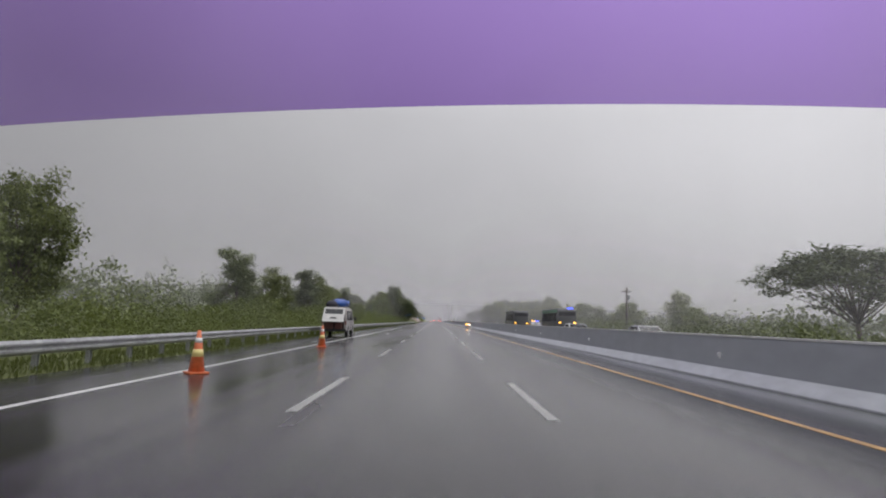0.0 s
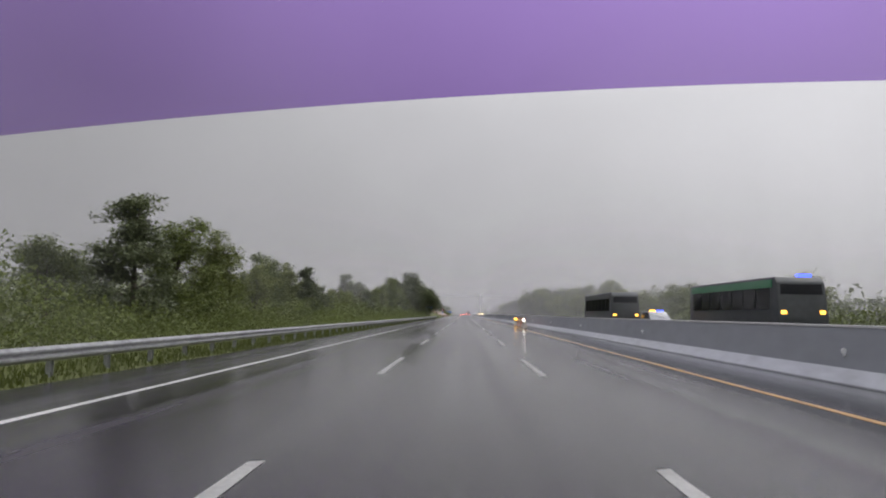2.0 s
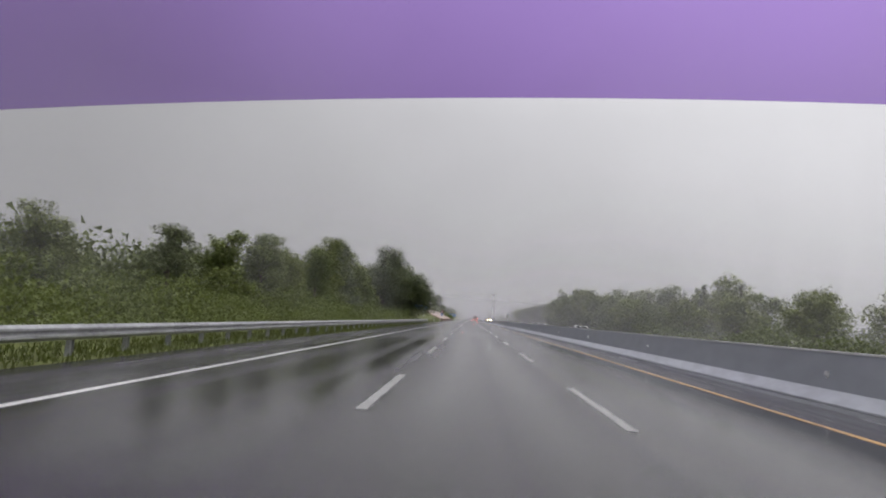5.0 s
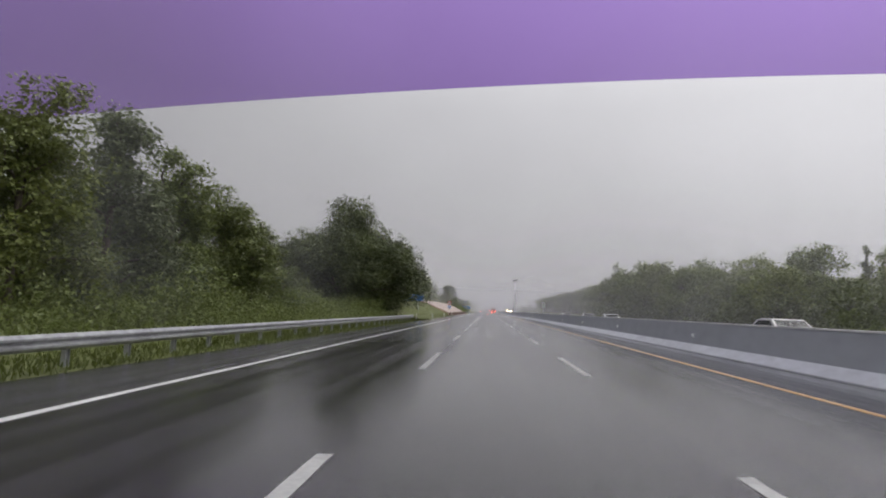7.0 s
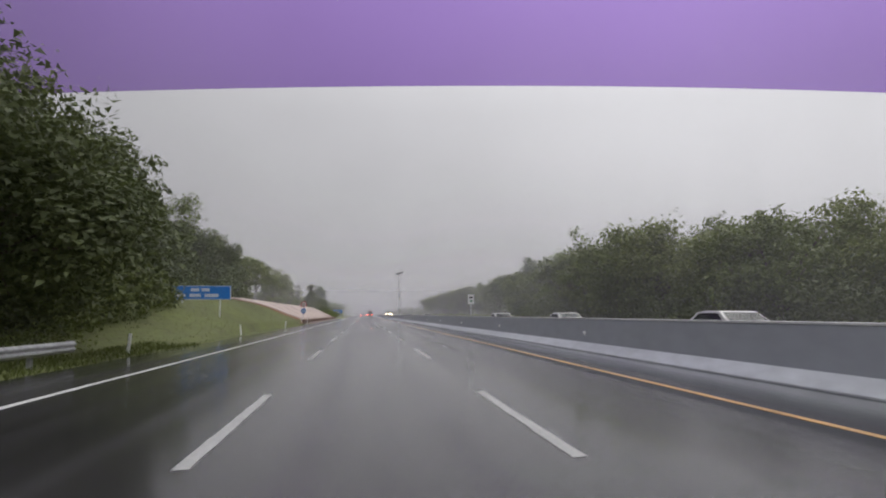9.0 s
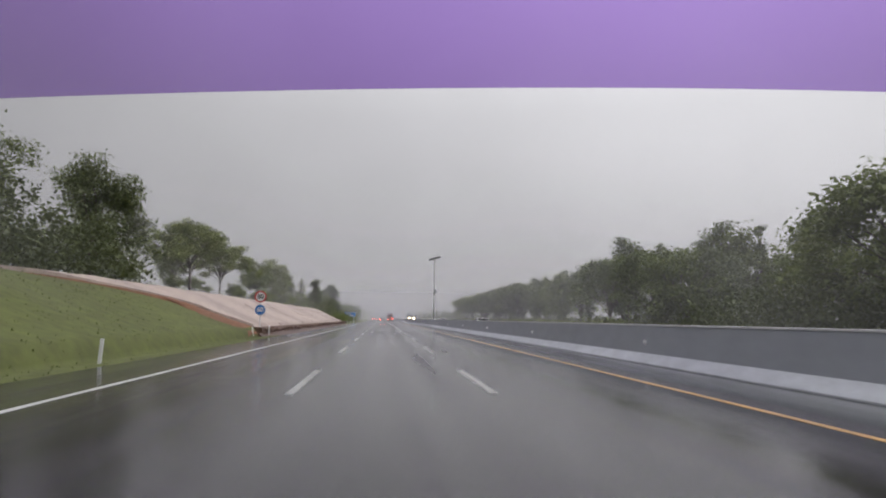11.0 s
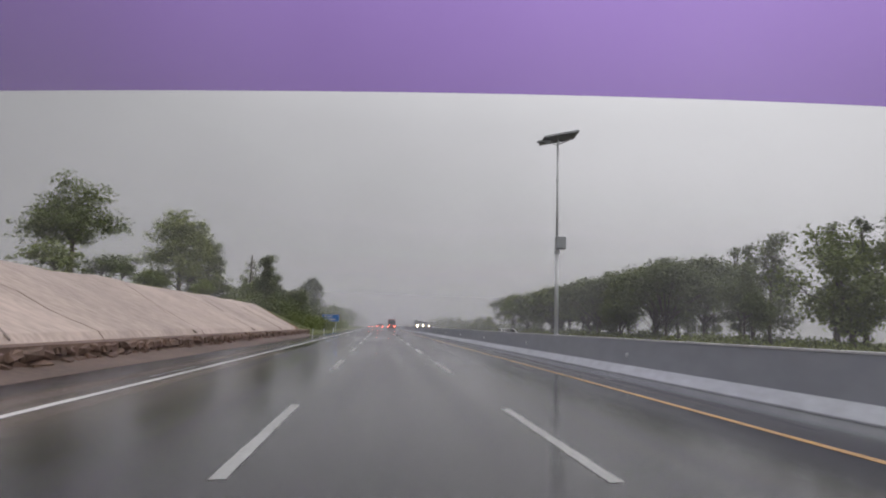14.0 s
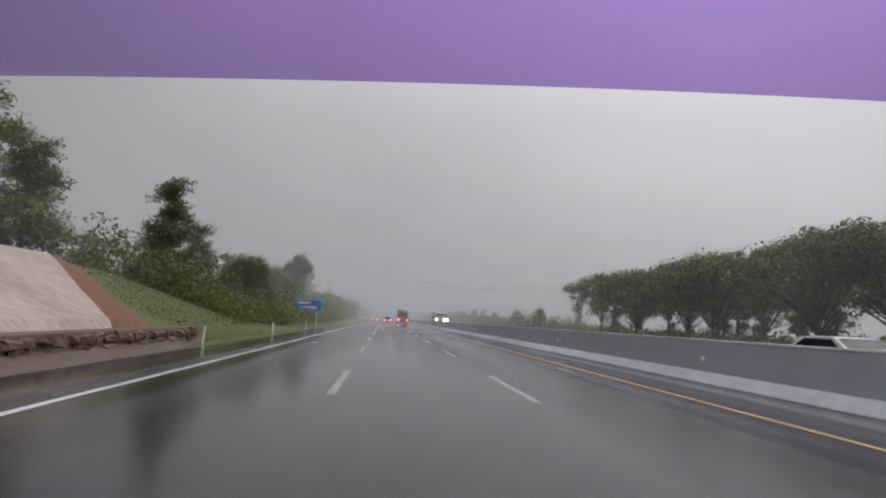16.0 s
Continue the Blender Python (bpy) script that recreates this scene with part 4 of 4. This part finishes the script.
for host, z, word, mat in ((blue, 1.55, "60", SIGN_WHITE), (red, 2.5, "80", BLACK_RUBBER)):
    cu = bpy.data.curves.new("numeral", "FONT")
    cu.body, cu.size, cu.align_x, cu.align_y, cu.extrude, cu.offset = word, 0.46, "CENTER", "CENTER", 0.004, 0.01
    cu.materials.append(mat)
    tx = new("numeral", cu)
    tx.parent = host
    tx.matrix_basis = pose(0, -0.048, z, 90, 0, 0)

# distance plate on top of the median barrier
plate = base("distance_sign", pose(8.3, 258.5, 1.18), "small white distance plate on the median barrier", "road sign", "road signs")
post_of(plate, 0, 0, 0, 1.7, 0.03)
pp = part("plate", box(0, -0.05, 1.35, 0.5, 0.02, 0.75, 0.01), SIGN_WHITE, plate, "white plate")
part("letter_bar", box(0, -0.064, 1.5, 0.28, 0.006, 0.14, 0), BLACK_RUBBER, pp, "dark figure bar")
part("letter_bar", box(0, -0.064, 1.22, 0.2, 0.006, 0.16, 0), GREEN_PAINT, pp, "green figure bar")


def lamp_mast(x, y, h):
    root = base("light_mast", pose(x, y, 1.17), "tall steel mast with a slanted panel and a control box", "light pole", "masts")
    h -= 1.17
    part("pole", rod((0, 0, 0), (0, 0, h * 0.43), 0.105, 0.095, 14), POLE_STEEL, root, "thick lower tube", True)
    part("pole", rod((0, 0, h * 0.43), (0, 0, h), 0.07, 0.05, 12), POLE_STEEL, root, "thin upper tube", True)
    part("base_plate", box(0, 0, 0.015, 0.3, 0.4, 0.03, 0.006), POLE_STEEL, root)
    bx = part("control_box", box(0.14, -0.12, h * 0.44 + 0.2, 0.5, 0.34, 0.62, 0.02), BOX_GREY, root, "grey control box")
    part("box_lid", box(0.14, -0.3, h * 0.44 + 0.2, 0.42, 0.02, 0.52, 0.01), BOX_GREY, bx)
    part("clamp", rod((0, 0, h * 0.44 - 0.35), (0, 0, h * 0.44 - 0.2), 0.15, 0.15, 12), POLE_STEEL, root)
    for z in (h * 0.6, h * 0.78):
        part("collar", rod((0, 0, z), (0, 0, z + 0.1), 0.09, 0.09, 10), POLE_STEEL, root)
    pn = part("solar_panel", box(0, 0, 0, 1.9, 0.95, 0.05, 0.01), PANEL_DARK, root, "dark slanted panel")
    pn.matrix_basis = pose(0.05, 0, h + 0.14, -9, -15, 4)
    fr = part("panel_frame", box(0, 0, -0.05, 1.96, 1.0, 0.05, 0.01), STEEL, pn)
    arm = part("arm", rod((0, 0, h - 0.25), (0.75, 0, h + 0.1), 0.03, 0.03, 8), POLE_STEEL, root)
    ln = part("lantern", box(-0.75, -0.1, h - 0.2, 0.7, 0.26, 0.12, 0.03), BOX_GREY, root, "flat lamp head")
    part("lantern_arm", rod((0, 0, h - 0.3), (-0.5, -0.08, h - 0.2), 0.025, 0.025, 8), POLE_STEEL, root)
    return root


lamp_mast(8.3, 357.3, 11.2)

util = base("utility_pole", pose(25.3, 80, 0), "dark utility pole with a short crossarm beyond the road", "pole", "masts")
part("shaft", rod((0, 0, -0.3), (0, 0, 6.6), 0.16, 0.1, 10), BARK, util, "round shaft", True)
part("crossarm", box(0, 0, 6.0, 1.4, 0.1, 0.12, 0.01), BARK, util)
part("fitting", box(0.2, -0.1, 5.2, 0.35, 0.3, 0.55, 0.04), BOX_GREY, util)

# ---------------------------------------------------------------- vehicles
def shell(profile, half, taper_from, taper, bevel=0.05):
    """A vehicle body: the side outline (y, z) across the width, leaning in above taper_from."""
    bm = bmesh.new()
    zt = max(p[1] for p in profile)

    def w(z):
        return half - taper * max(0.0, z - taper_from) / max(0.01, zt - taper_from)
    L = [bm.verts.new((-w(z), y, z)) for y, z in profile]
    R = [bm.verts.new((w(z), y, z)) for y, z in profile]
    n = len(profile)
    bm.faces.new(L)
    bm.faces.new(R[::-1])
    for i in range(n):
        bm.faces.new((L[i], R[i], R[(i + 1) % n], L[(i + 1) % n]))
    bmesh.ops.recalc_face_normals(bm, faces=bm.faces)
    if bevel:
        bmesh.ops.bevel(bm, geom=bm.edges[:], offset=bevel, segments=2, affect="EDGES", profile=0.6)
    return bm


def quad_panel(pts, t=0.012):
    """A thin solid panel over four corners."""
    bm = bmesh.new()
    bm.faces.new([bm.verts.new(p) for p in pts])
    bmesh.ops.solidify(bm, geom=bm.faces[:], thickness=t)
    return bm


def wheel(root, x, y, r, w=0.19):
    side = 1 if x > 0 else -1
    bm = bmesh.new()
    bmesh.ops.create_cone(bm, cap_ends=True, segments=24, radius1=r, radius2=r, depth=w, matrix=Matrix.Translation((x, y, r)) @ pose(0, 0, 0, 0, 90))
    bmesh.ops.bevel(bm, geom=[e for e in bm.edges if e.calc_face_angle(0) > 1], offset=0.04, segments=2, affect="EDGES")
    ty = part("wheel", bm, BLACK_RUBBER, root, "black tyre")
    bm = bmesh.new()
    bmesh.ops.create_cone(bm, cap_ends=True, segments=20, radius1=r * 0.6, radius2=r * 0.52, depth=0.03, matrix=Matrix.Translation((x + side * (w / 2 + 0.004), y, r)) @ pose(0, 0, 0, 0, 90 * side))
    for k in range(5):
        a = k * 2 * math.pi / 5
        add_box(bm, x + side * (w / 2 + 0.02), y + 0.3 * r * math.cos(a), r + 0.3 * r * math.sin(a), 0.02, 0.1 * r, 0.1 * r)
    part("rim", bm, STEEL, ty)


def car(x, y, turn, paint, label, lit="", kind="car"):
    """A car that faces +y when turn is 0."""
    root = base("car", pose(x, y, 0.0, 0, 0, turn), label, "car", "cars on the road")
    if kind == "mpv":
        prof = [(-2.1, 0.35), (-2.15, 0.75), (-2.1, 1.0), (-1.9, 1.62), (-1.5, 1.72), (0.25, 1.72), (1.15, 1.12), (2.0, 0.92), (2.15, 0.6), (2.1, 0.32)]
        roof, a, b, c, d = 1.72, -1.88, -1.45, 0.2, 1.05
    else:
        prof = [(-2.1, 0.35), (-2.18, 0.7), (-2.1, 0.95), (-1.75, 1.0), (-1.2, 1.4), (-0.7, 1.46), (0.25, 1.45), (1.0, 1.02), (1.9, 0.86), (2.15, 0.6), (2.1, 0.3)]
        roof, a, b, c, d = 1.46, -1.7, -1.1, 0.2, 0.9
    body = part("body", shell(prof, 0.86, 0.95, 0.14, 0.045), paint, root, "", True)
    z0, z1 = (1.06, roof - 0.1) if kind == "mpv" else (1.02, roof - 0.09)
    for s in (-1, 1):
        part("side_window", quad_panel([(s * 0.868, a + 0.2, z0), (s * 0.868, d - 0.15, z0), (s * 0.755, c, z1), (s * 0.755, b + 0.1, z1)], -0.012 * s), DARK_GLASS, body, "dark side window")
    part("windscreen", quad_panel([(-0.72, d + 0.16, z0 + 0.02), (0.72, d + 0.16, z0 + 0.02), (0.66, c + 0.14, z1 + 0.04), (-0.66, c + 0.14, z1 + 0.04)], 0.012), DARK_GLASS, body)
    rear0 = -2.13 if kind == "mpv" else -1.76
    part("rear_window", quad_panel([(0.7, rear0 + (0.02 if kind == "mpv" else 0), z0 + 0.02), (-0.7, rear0 + (0.02 if kind == "mpv" else 0), z0 + 0.02), (-0.62, a - 0.06 if kind == "mpv" else b - 0.1, z1), (0.62, a - 0.06 if kind == "mpv" else b - 0.1, z1)], 0.012), DARK_GLASS, body)
    for s in (-1, 1):
        part("tail_lamp", box(s * 0.68, -2.13, 0.8, 0.3, 0.08, 0.16, 0.02), LAMP_RED if "tail" in lit else SIGN_RED, body, "red tail lamp")
        part("head_lamp", box(s * 0.64, 2.1, 0.7, 0.34, 0.12, 0.15, 0.03), LAMP_WHITE if "head" in lit else SIGN_WHITE, body, "head lamp")
        for yy in (-1.3, 1.3):
            wheel(root, s * 0.78, yy, 0.31)
    part("bumper", box(0, -2.14, 0.45, 1.6, 0.12, 0.2, 0.04), paint, body)
    part("plate_bar", box(0, -2.21, 0.62, 0.4, 0.012, 0.11, 0), BLACK_RUBBER, body, "plain dark plate")
    if "beacon" in lit:
        part("beacon", box(-0.3, 0, roof + 0.06, 0.5, 0.22, 0.12, 0.03), LAMP_BLUE, body, "blue beacon")
        part("beacon", box(0.3, 0, roof + 0.06, 0.5, 0.22, 0.12, 0.03), LAMP_AMBER, body, "amber beacon")
    return root


def coach(x, y, turn, paint, stripe, label, lit="", lamp_z=0.8):
    root = base("bus", pose(x, y, 0, 0, 0, turn), label, "bus", "buses")
    prof = [(-5.9, 0.4), (-5.95, 1.4), (-5.85, 3.2), (-5.6, 3.4), (5.5, 3.4), (5.8, 3.1), (5.95, 1.3), (5.9, 0.4)]
    body = part("body", shell(prof, 1.24, 2.6, 0.08, 0.08), paint, root, "", True)
    for s in (-1, 1):
        for k in range(7):
            y0 = -5.3 + 1.5 * k
            part("side_window", quad_panel([(s * 1.252, y0, 1.75), (s * 1.252, y0 + 1.42, 1.75), (s * 1.205, y0 + 1.42, 2.85), (s * 1.205, y0, 2.85)], -0.012 * s), DARK_GLASS, body)
        part("stripe", box(s * 1.225, 0, 3.06, 0.04, 10.8, 0.4, 0.005), stripe, body, "coloured stripe")
        part("tail_lamp", box(s * 1.0, -5.93, 1.05, 0.28, 0.1, 0.4, 0.03), LAMP_RED if "tail" in lit else SIGN_RED, body, "red tail lamp")
        part("head_lamp", box(s * 0.95, 5.9, lamp_z, 0.44 if lit == "head" else 0.26, 0.12, 0.3 if lit == "head" else 0.17, 0.03), LAMP_AMBER if "hazard" in lit else LAMP_WHITE if "head" in lit else SIGN_WHITE, body, "head lamp")
        for yy in (-3.6, 3.9):
            wheel(root, s * 1.1, yy, 0.48, 0.28)
    part("rear_window", quad_panel([(1.0, -5.95, 1.9), (-1.0, -5.95, 1.9), (-0.95, -5.9, 2.9), (0.95, -5.9, 2.9)], 0.014), DARK_GLASS, body)
    part("windscreen", quad_panel([(-1.1, 5.92, 1.35), (1.1, 5.92, 1.35), (1.02, 5.82, 3.0), (-1.02, 5.82, 3.0)], 0.014), DARK_GLASS, body)
    if "beacon" in lit:
        part("marker_lamp", box(-0.5, 5.2, 3.47, 0.7, 0.25, 0.16, 0.03), LAMP_BLUE, body, "blue roof lamp")
        part("marker_lamp", box(-1.16, -5.3, 3.2, 0.12, 0.2, 0.2, 0.03), LAMP_RED, body, "red marker lamp")
        part("marker_lamp", box(-1.28, 5.0, 2.9, 0.08, 0.4, 0.22, 0.03), LAMP_RED, body, "red marker lamp")
    return root


# the loaded minibus on the shoulder, tailgate up
van = base("minibus", pose(-6.75, 42.9, 0, 0, 0, 1.5), "dirty off-white minibus with open tailgate and blue roof load", "van")
prof = [(-2.2, 0.42), (-2.24, 0.95), (-2.14, 1.82), (-2.0, 1.95), (0.9, 1.95), (1.25, 1.86), (1.95, 1.15), (2.25, 0.95), (2.3, 0.5), (2.22, 0.36)]
body = part("body", shell(prof, 0.84, 1.05, 0.1, 0.06), VAN_PAINT, van, "dirty white bodywork", True)
for s in (-1, 1):
    for a, b in ((-1.95, -0.95), (-0.88, 0.1), (0.17, 1.05)):
        part("side_window", quad_panel([(s * 0.848, a, 1.12), (s * 0.848, b + (0.3 if b > 1 else 0), 1.12), (s * 0.768, b, 1.76), (s * 0.768, a, 1.76)], -0.012 * s), DARK_GLASS, body, "dark side window")
    for yy in (-1.35, 1.45):
        wheel(van, s * 0.76, yy, 0.31, 0.2)
    part("wheel_arch", rod((s * 0.842, -1.35, 0.36), (s * 0.85, -1.35, 0.36), 0.39, 0.39, 22), BLACK_RUBBER, body)
    part("wheel_arch", rod((s * 0.842, 1.45, 0.36), (s * 0.85, 1.45, 0.36), 0.39, 0.39, 22), BLACK_RUBBER, body)
    part("tail_lamp", box(s * 0.765, -2.21, 0.95, 0.1, 0.07, 0.26, 0.02), LAMP_DULL, body, "red tail lamp")
    part("mirror", box(s * 0.98, 1.55, 1.22, 0.18, 0.1, 0.24, 0.03), BLACK_RUBBER, body)
    part("door_seam", box(s * 0.842, 0.13, 0.8, 0.008, 0.012, 0.62, 0), BLACK_RUBBER, body)
part("windscreen", quad_panel([(-0.72, 1.99, 1.16), (0.72, 1.99, 1.16), (0.66, 1.3, 1.84), (-0.66, 1.3, 1.84)], 0.014), DARK_GLASS, body)
# solid panel on the closed rear; its dark colour stands for the shade inside
part("cargo_shade_panel", box(0, -2.235, 1.1, 1.36, 0.05, 1.26, 0.02), CARGO_SHADE, body, "dark panel painted as the shaded cargo space")
for a in ((-0.3, 0.75, 0.5, 0.5), (0.3, 0.72, 0.45, 0.42), (0.0, 1.2, 0.7, 0.4)):
    part("parcel", box(a[0], -2.3, a[1], a[2], 0.22, a[3], 0.05), CARGO, body, "reddish brown bundled luggage")
part("rear_bumper", box(0, -2.3, 0.45, 1.62, 0.16, 0.2, 0.05), BLACK_RUBBER, body)
gate = part("tailgate", box(0, -0.0, -0.62, 1.42, 0.07, 1.24, 0.04), WHITE_PAINT, van, "raised white tailgate")
gate.matrix_basis = pose(0, -2.18, 1.9, -42, 0, 0)
part("gate_window", box(0, -0.04, -0.34, 1.16, 0.02, 0.42, 0.02), DARK_GLASS, gate, "tailgate window")
part("plate_bar", box(0, -0.045, -0.92, 0.42, 0.012, 0.12, 0), BLACK_RUBBER, gate, "plain dark plate")
rack = part("roof_rack", box(0, -0.5, 2.0, 1.3, 2.6, 0.04, 0.01), STEEL, van, "steel roof rack")
bm = bmesh.new()
bmesh.ops.create_icosphere(bm, subdivisions=4, radius=1, matrix=Matrix.Translation((0.12, -0.5, 2.24)) @ Matrix.Diagonal((0.62, 1.05, 0.34, 1)))
for q in bm.verts:
    q.co += Vector((1, 1, 1)) * 0.06 * noise.noise(q.co * 3.2) + Vector((0, 0, 0.03)) * noise.noise(q.co * 9)
    q.co.z = max(q.co.z, 2.02)
part("tarpaulin", bm, TARP, van, "crumpled blue tarpaulin over luggage", True)
bm = bmesh.new()
bmesh.ops.create_icosphere(bm, subdivisions=3, radius=1, matrix=Matrix.Translation((-0.3, -1.35, 2.18)) @ Matrix.Diagonal((0.42, 0.42, 0.26, 1)))
for q in bm.verts:
    q.co += Vector((1, 1, 1)) * 0.06 * noise.noise(q.co * 4)
    q.co.z = max(q.co.z, 2.02)
part("bundle", bm, BUNDLE, van, "dark tied bundle", True)
for k in range(3):
    y = -1.1 + 0.6 * k
    bm = bmesh.new()
    add_limb(bm, [(-0.62, y, 2.02), (-0.4, y, 2.48), (0.12, y + 0.03, 2.62), (0.6, y, 2.46), (0.76, y, 2.02)], [0.014] * 5, 5)
    part("lashing", bm, BLACK_RUBBER, van)

# traffic cones before it
def cone(x, y, turn):
    root = base("traffic_cone", pose(x, y, 0.003, 0, 0, turn), "orange traffic cone with pale bands on the wet shoulder", "traffic cone", "traffic cones")
    part("foot", box(0, 0, 0.025, 0.42, 0.42, 0.05, 0.015), ORANGE, root)
    part("cone", rod((0, 0, 0.05), (0, 0, 0.92), 0.17, 0.035, 24), ORANGE, root, "orange body", True)
    part("band", rod((0, 0, 0.36), (0, 0, 0.52), 0.1265, 0.1005, 24), CREAM, root, "pale reflective band", True)
    part("band", rod((0, 0, 0.66), (0, 0, 0.76), 0.0805, 0.0645, 24), SIGN_WHITE, root, "white reflective band", True)
    return root


cone(-4.75, 26.2, 10)
cone(-4.95, 13.0, 40)

# roadworks by the median: plastic barriers with flashing lamps
def works_barrier(x, y, turn, mat):
    root = base("plastic_barrier", pose(x, y, 0.003, 0, 0, turn), "orange and white plastic road barrier by the median", "barrier", "roadworks barriers")
    v, f = swept([(-0.24, 0.0), (-0.24, 0.1), (-0.12, 0.34), (-0.09, 0.62), (0.09, 0.62), (0.12, 0.34), (0.24, 0.1), (0.24, 0.0)], [-0.72, -0.68, 0.68, 0.72])
    obj("body", v, f, mat, root, "moulded hollow base")
    rail_top = box(0, 0, 0.9, 0.1, 1.42, 0.14, 0.02)
    part("top_rail", rail_top, ORANGE, root, "orange top rail")
    picket = part("picket", box(0, 0, 0, 0.05, 0.13, 0.22, 0.008), BARRIER_WHITE, root, "pale upright slat")
    picket.matrix_basis = pose(0, -0.6, 0.725)
    for k in range(1, 5):
        again(picket, "picket", root, pose(0, -0.6 + 0.3 * k, 0.725))
    panel = part("reflective_panel", box(0, 0, 0, 0.2, 0.3, 0.14, 0.004), BARRIER_WHITE if mat == ORANGE else ORANGE, root)
    panel.matrix_basis = pose(0, -0.35, 0.47)
    again(panel, "reflective_panel", root, pose(0, 0.35, 0.47))
    return root


for k in range(10):
    works_barrier(6.5 - 0.04 * k, 123 - 1.62 * k, (k * 37) % 5 - 2, ORANGE if k % 3 == 1 else BARRIER_WHITE)
for y, mat, n, x in ((107.9, LAMP_FLASH, "white", 6.0), (116.8, LAMP_AMBER, "amber", 6.0), (124.6, LAMP_AMBER, "amber", 6.55)):
    lp = base("warning_lamp", pose(x, y, 0.003), "lit %s roadworks lamp on a short stand" % n, "lamp", "warning lamps")
    part("stand", rod((0, 0, 0), (0, 0, 0.72), 0.03, 0.03, 8), STEEL, lp)
    part("foot", box(0, 0, 0.02, 0.36, 0.36, 0.04, 0.01), BLACK_RUBBER, lp)
    part("lens", rod((0, -0.07, 0.8), (0, 0.07, 0.8), 0.13, 0.13, 18), mat, lp, "lit lens")

car(14.6, 41.5, 180, GREY_PAINT, "grey car on the oncoming carriageway")
car(12.2, 52, 180, GREY_PAINT, "silver car on the oncoming carriageway")
car(15.5, 66, 180, WHITE_PAINT, "white car waiting on the oncoming carriageway")
coach(16.9, 83.5, 180, DARK_PAINT, GREEN_PAINT, "dark coach with a green stripe and lit roof lamps", "beacon hazard", 1.6)
coach(14.2, 106.5, 180, DARK_PAINT, DARK_PAINT, "dark grey coach on the oncoming carriageway", "hazard", 1.4)
car(16.2, 98.5, 180, GREY_PAINT, "patrol car with lit blue and amber beacons", "beacon", kind="mpv")
car(17.5, 124, 180, GREY_PAINT, "silver car behind the patrol car in the rain", "head", kind="mpv")
car(13, 231, 180, WHITE_PAINT, "white car behind the median barrier")
car(14.0, 252, 180, WHITE_PAINT, "white car low behind the median barrier")
car(13, 268, 180, WHITE_PAINT, "white car following behind the median barrier")
car(13, 337, 180, WHITE_PAINT, "white car beside the tree belt")
car(13.3, 193, 180, WHITE_PAINT, "white car passing the low trees")
car(13.2, 392, 180, WHITE_PAINT, "white car on the oncoming carriageway near the mast")
car(16.0, 522, 180, GREY_PAINT, "oncoming grey car with bright headlights", "head", kind="mpv")
car(12.8, 548, 180, WHITE_PAINT, "oncoming people carrier with lit headlights", "head", kind="mpv")
coach(12.4, 527, 180, GREY_PAINT, GREEN_PAINT, "grey oncoming coach with bright headlights in the rain", "head", 1.55)
coach(16.2, 556, 180, GREY_PAINT, RED_PAINT, "oncoming coach far off with lit headlights", "head", 1.55)
coach(3.3, 526, 0, RED_PAINT, GREY_PAINT, "dark red coach ahead with lit tail lamps", "tail")
car(-0.4, 520, 0, GREY_PAINT, "grey car ahead with red tail lamps lit", "tail", kind="mpv")
car(-3.6, 545, 0, GREY_PAINT, "grey car in the outer lane with tail lamps lit", "tail")
car(0.6, 590, 0, WHITE_PAINT, "white car far ahead with red tail lamps", "tail", kind="mpv")

# ---------------------------------------------------------------- added sheets that imitate rain haze beside and beyond the drive, and the tinted strip before the sky
# made-up veils; the right ones are denser to lighten the trees there
HAZE_LEFT = haze_material("haze_left", 0.088, 11, 9.0)
HAZE_RIGHT = haze_material("haze_right", 0.115, 11, 9.0)
HAZE_FAR = haze_material("haze_far", 0.42, 30)
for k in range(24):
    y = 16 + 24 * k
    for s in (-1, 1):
        me = obj("haze_sheet", [(s * 9, y, -1), (s * 70, y + 4, -1), (s * 70, y + 4, 420), (s * 9, y, 420)], [(0, 1, 2, 3)], HAZE_LEFT if s < 0 else HAZE_RIGHT)
        tagged(me, "thin added sheet imitating rain haze beside the road", "rain", kind="stuff")
HAZE_AHEAD = haze_material("haze_ahead", 0.1, 11, -9.0)
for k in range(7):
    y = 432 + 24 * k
    me = obj("haze_sheet", [(-15, y + 2, -1), (15, y + 2, -1), (15, y + 2, 420), (-15, y + 2, 420)], [(0, 1, 2, 3)], HAZE_AHEAD)
    tagged(me, "thin added sheet imitating haze over the far road", "rain", kind="stuff")
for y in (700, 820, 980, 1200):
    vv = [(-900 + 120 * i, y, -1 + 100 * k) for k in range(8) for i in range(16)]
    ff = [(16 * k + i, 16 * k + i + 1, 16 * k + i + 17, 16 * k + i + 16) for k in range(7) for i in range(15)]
    me = obj("haze_sheet", vv, ff, HAZE_FAR)
    tagged(me, "added sheet imitating distant rain haze", "rain", kind="stuff")
scene.cycles.transparent_max_bounces = 32

bm = bmesh.new()
n = 60
low, high = [], []
for i in range(n + 1):
    a = radians(-58 + 116 * i / n)
    t = math.tan(a)
    x, y = 3950 * math.sin(a), 3950 * math.cos(a)
    low.append(bm.verts.new((x, 187 + y, y * (0.383 + 0.06 * t - 0.0247 * t * t))))
    high.append(bm.verts.new((x, 187 + y, 2750)))
for i in range(n):
    bm.faces.new((low[i], low[i + 1], high[i + 1], high[i]))
strip = part("tinted_strip", bm, STRIP_TINT)
tagged(strip, "purple tinted sun strip across the upper view of the sky", "backdrop", kind="structure")
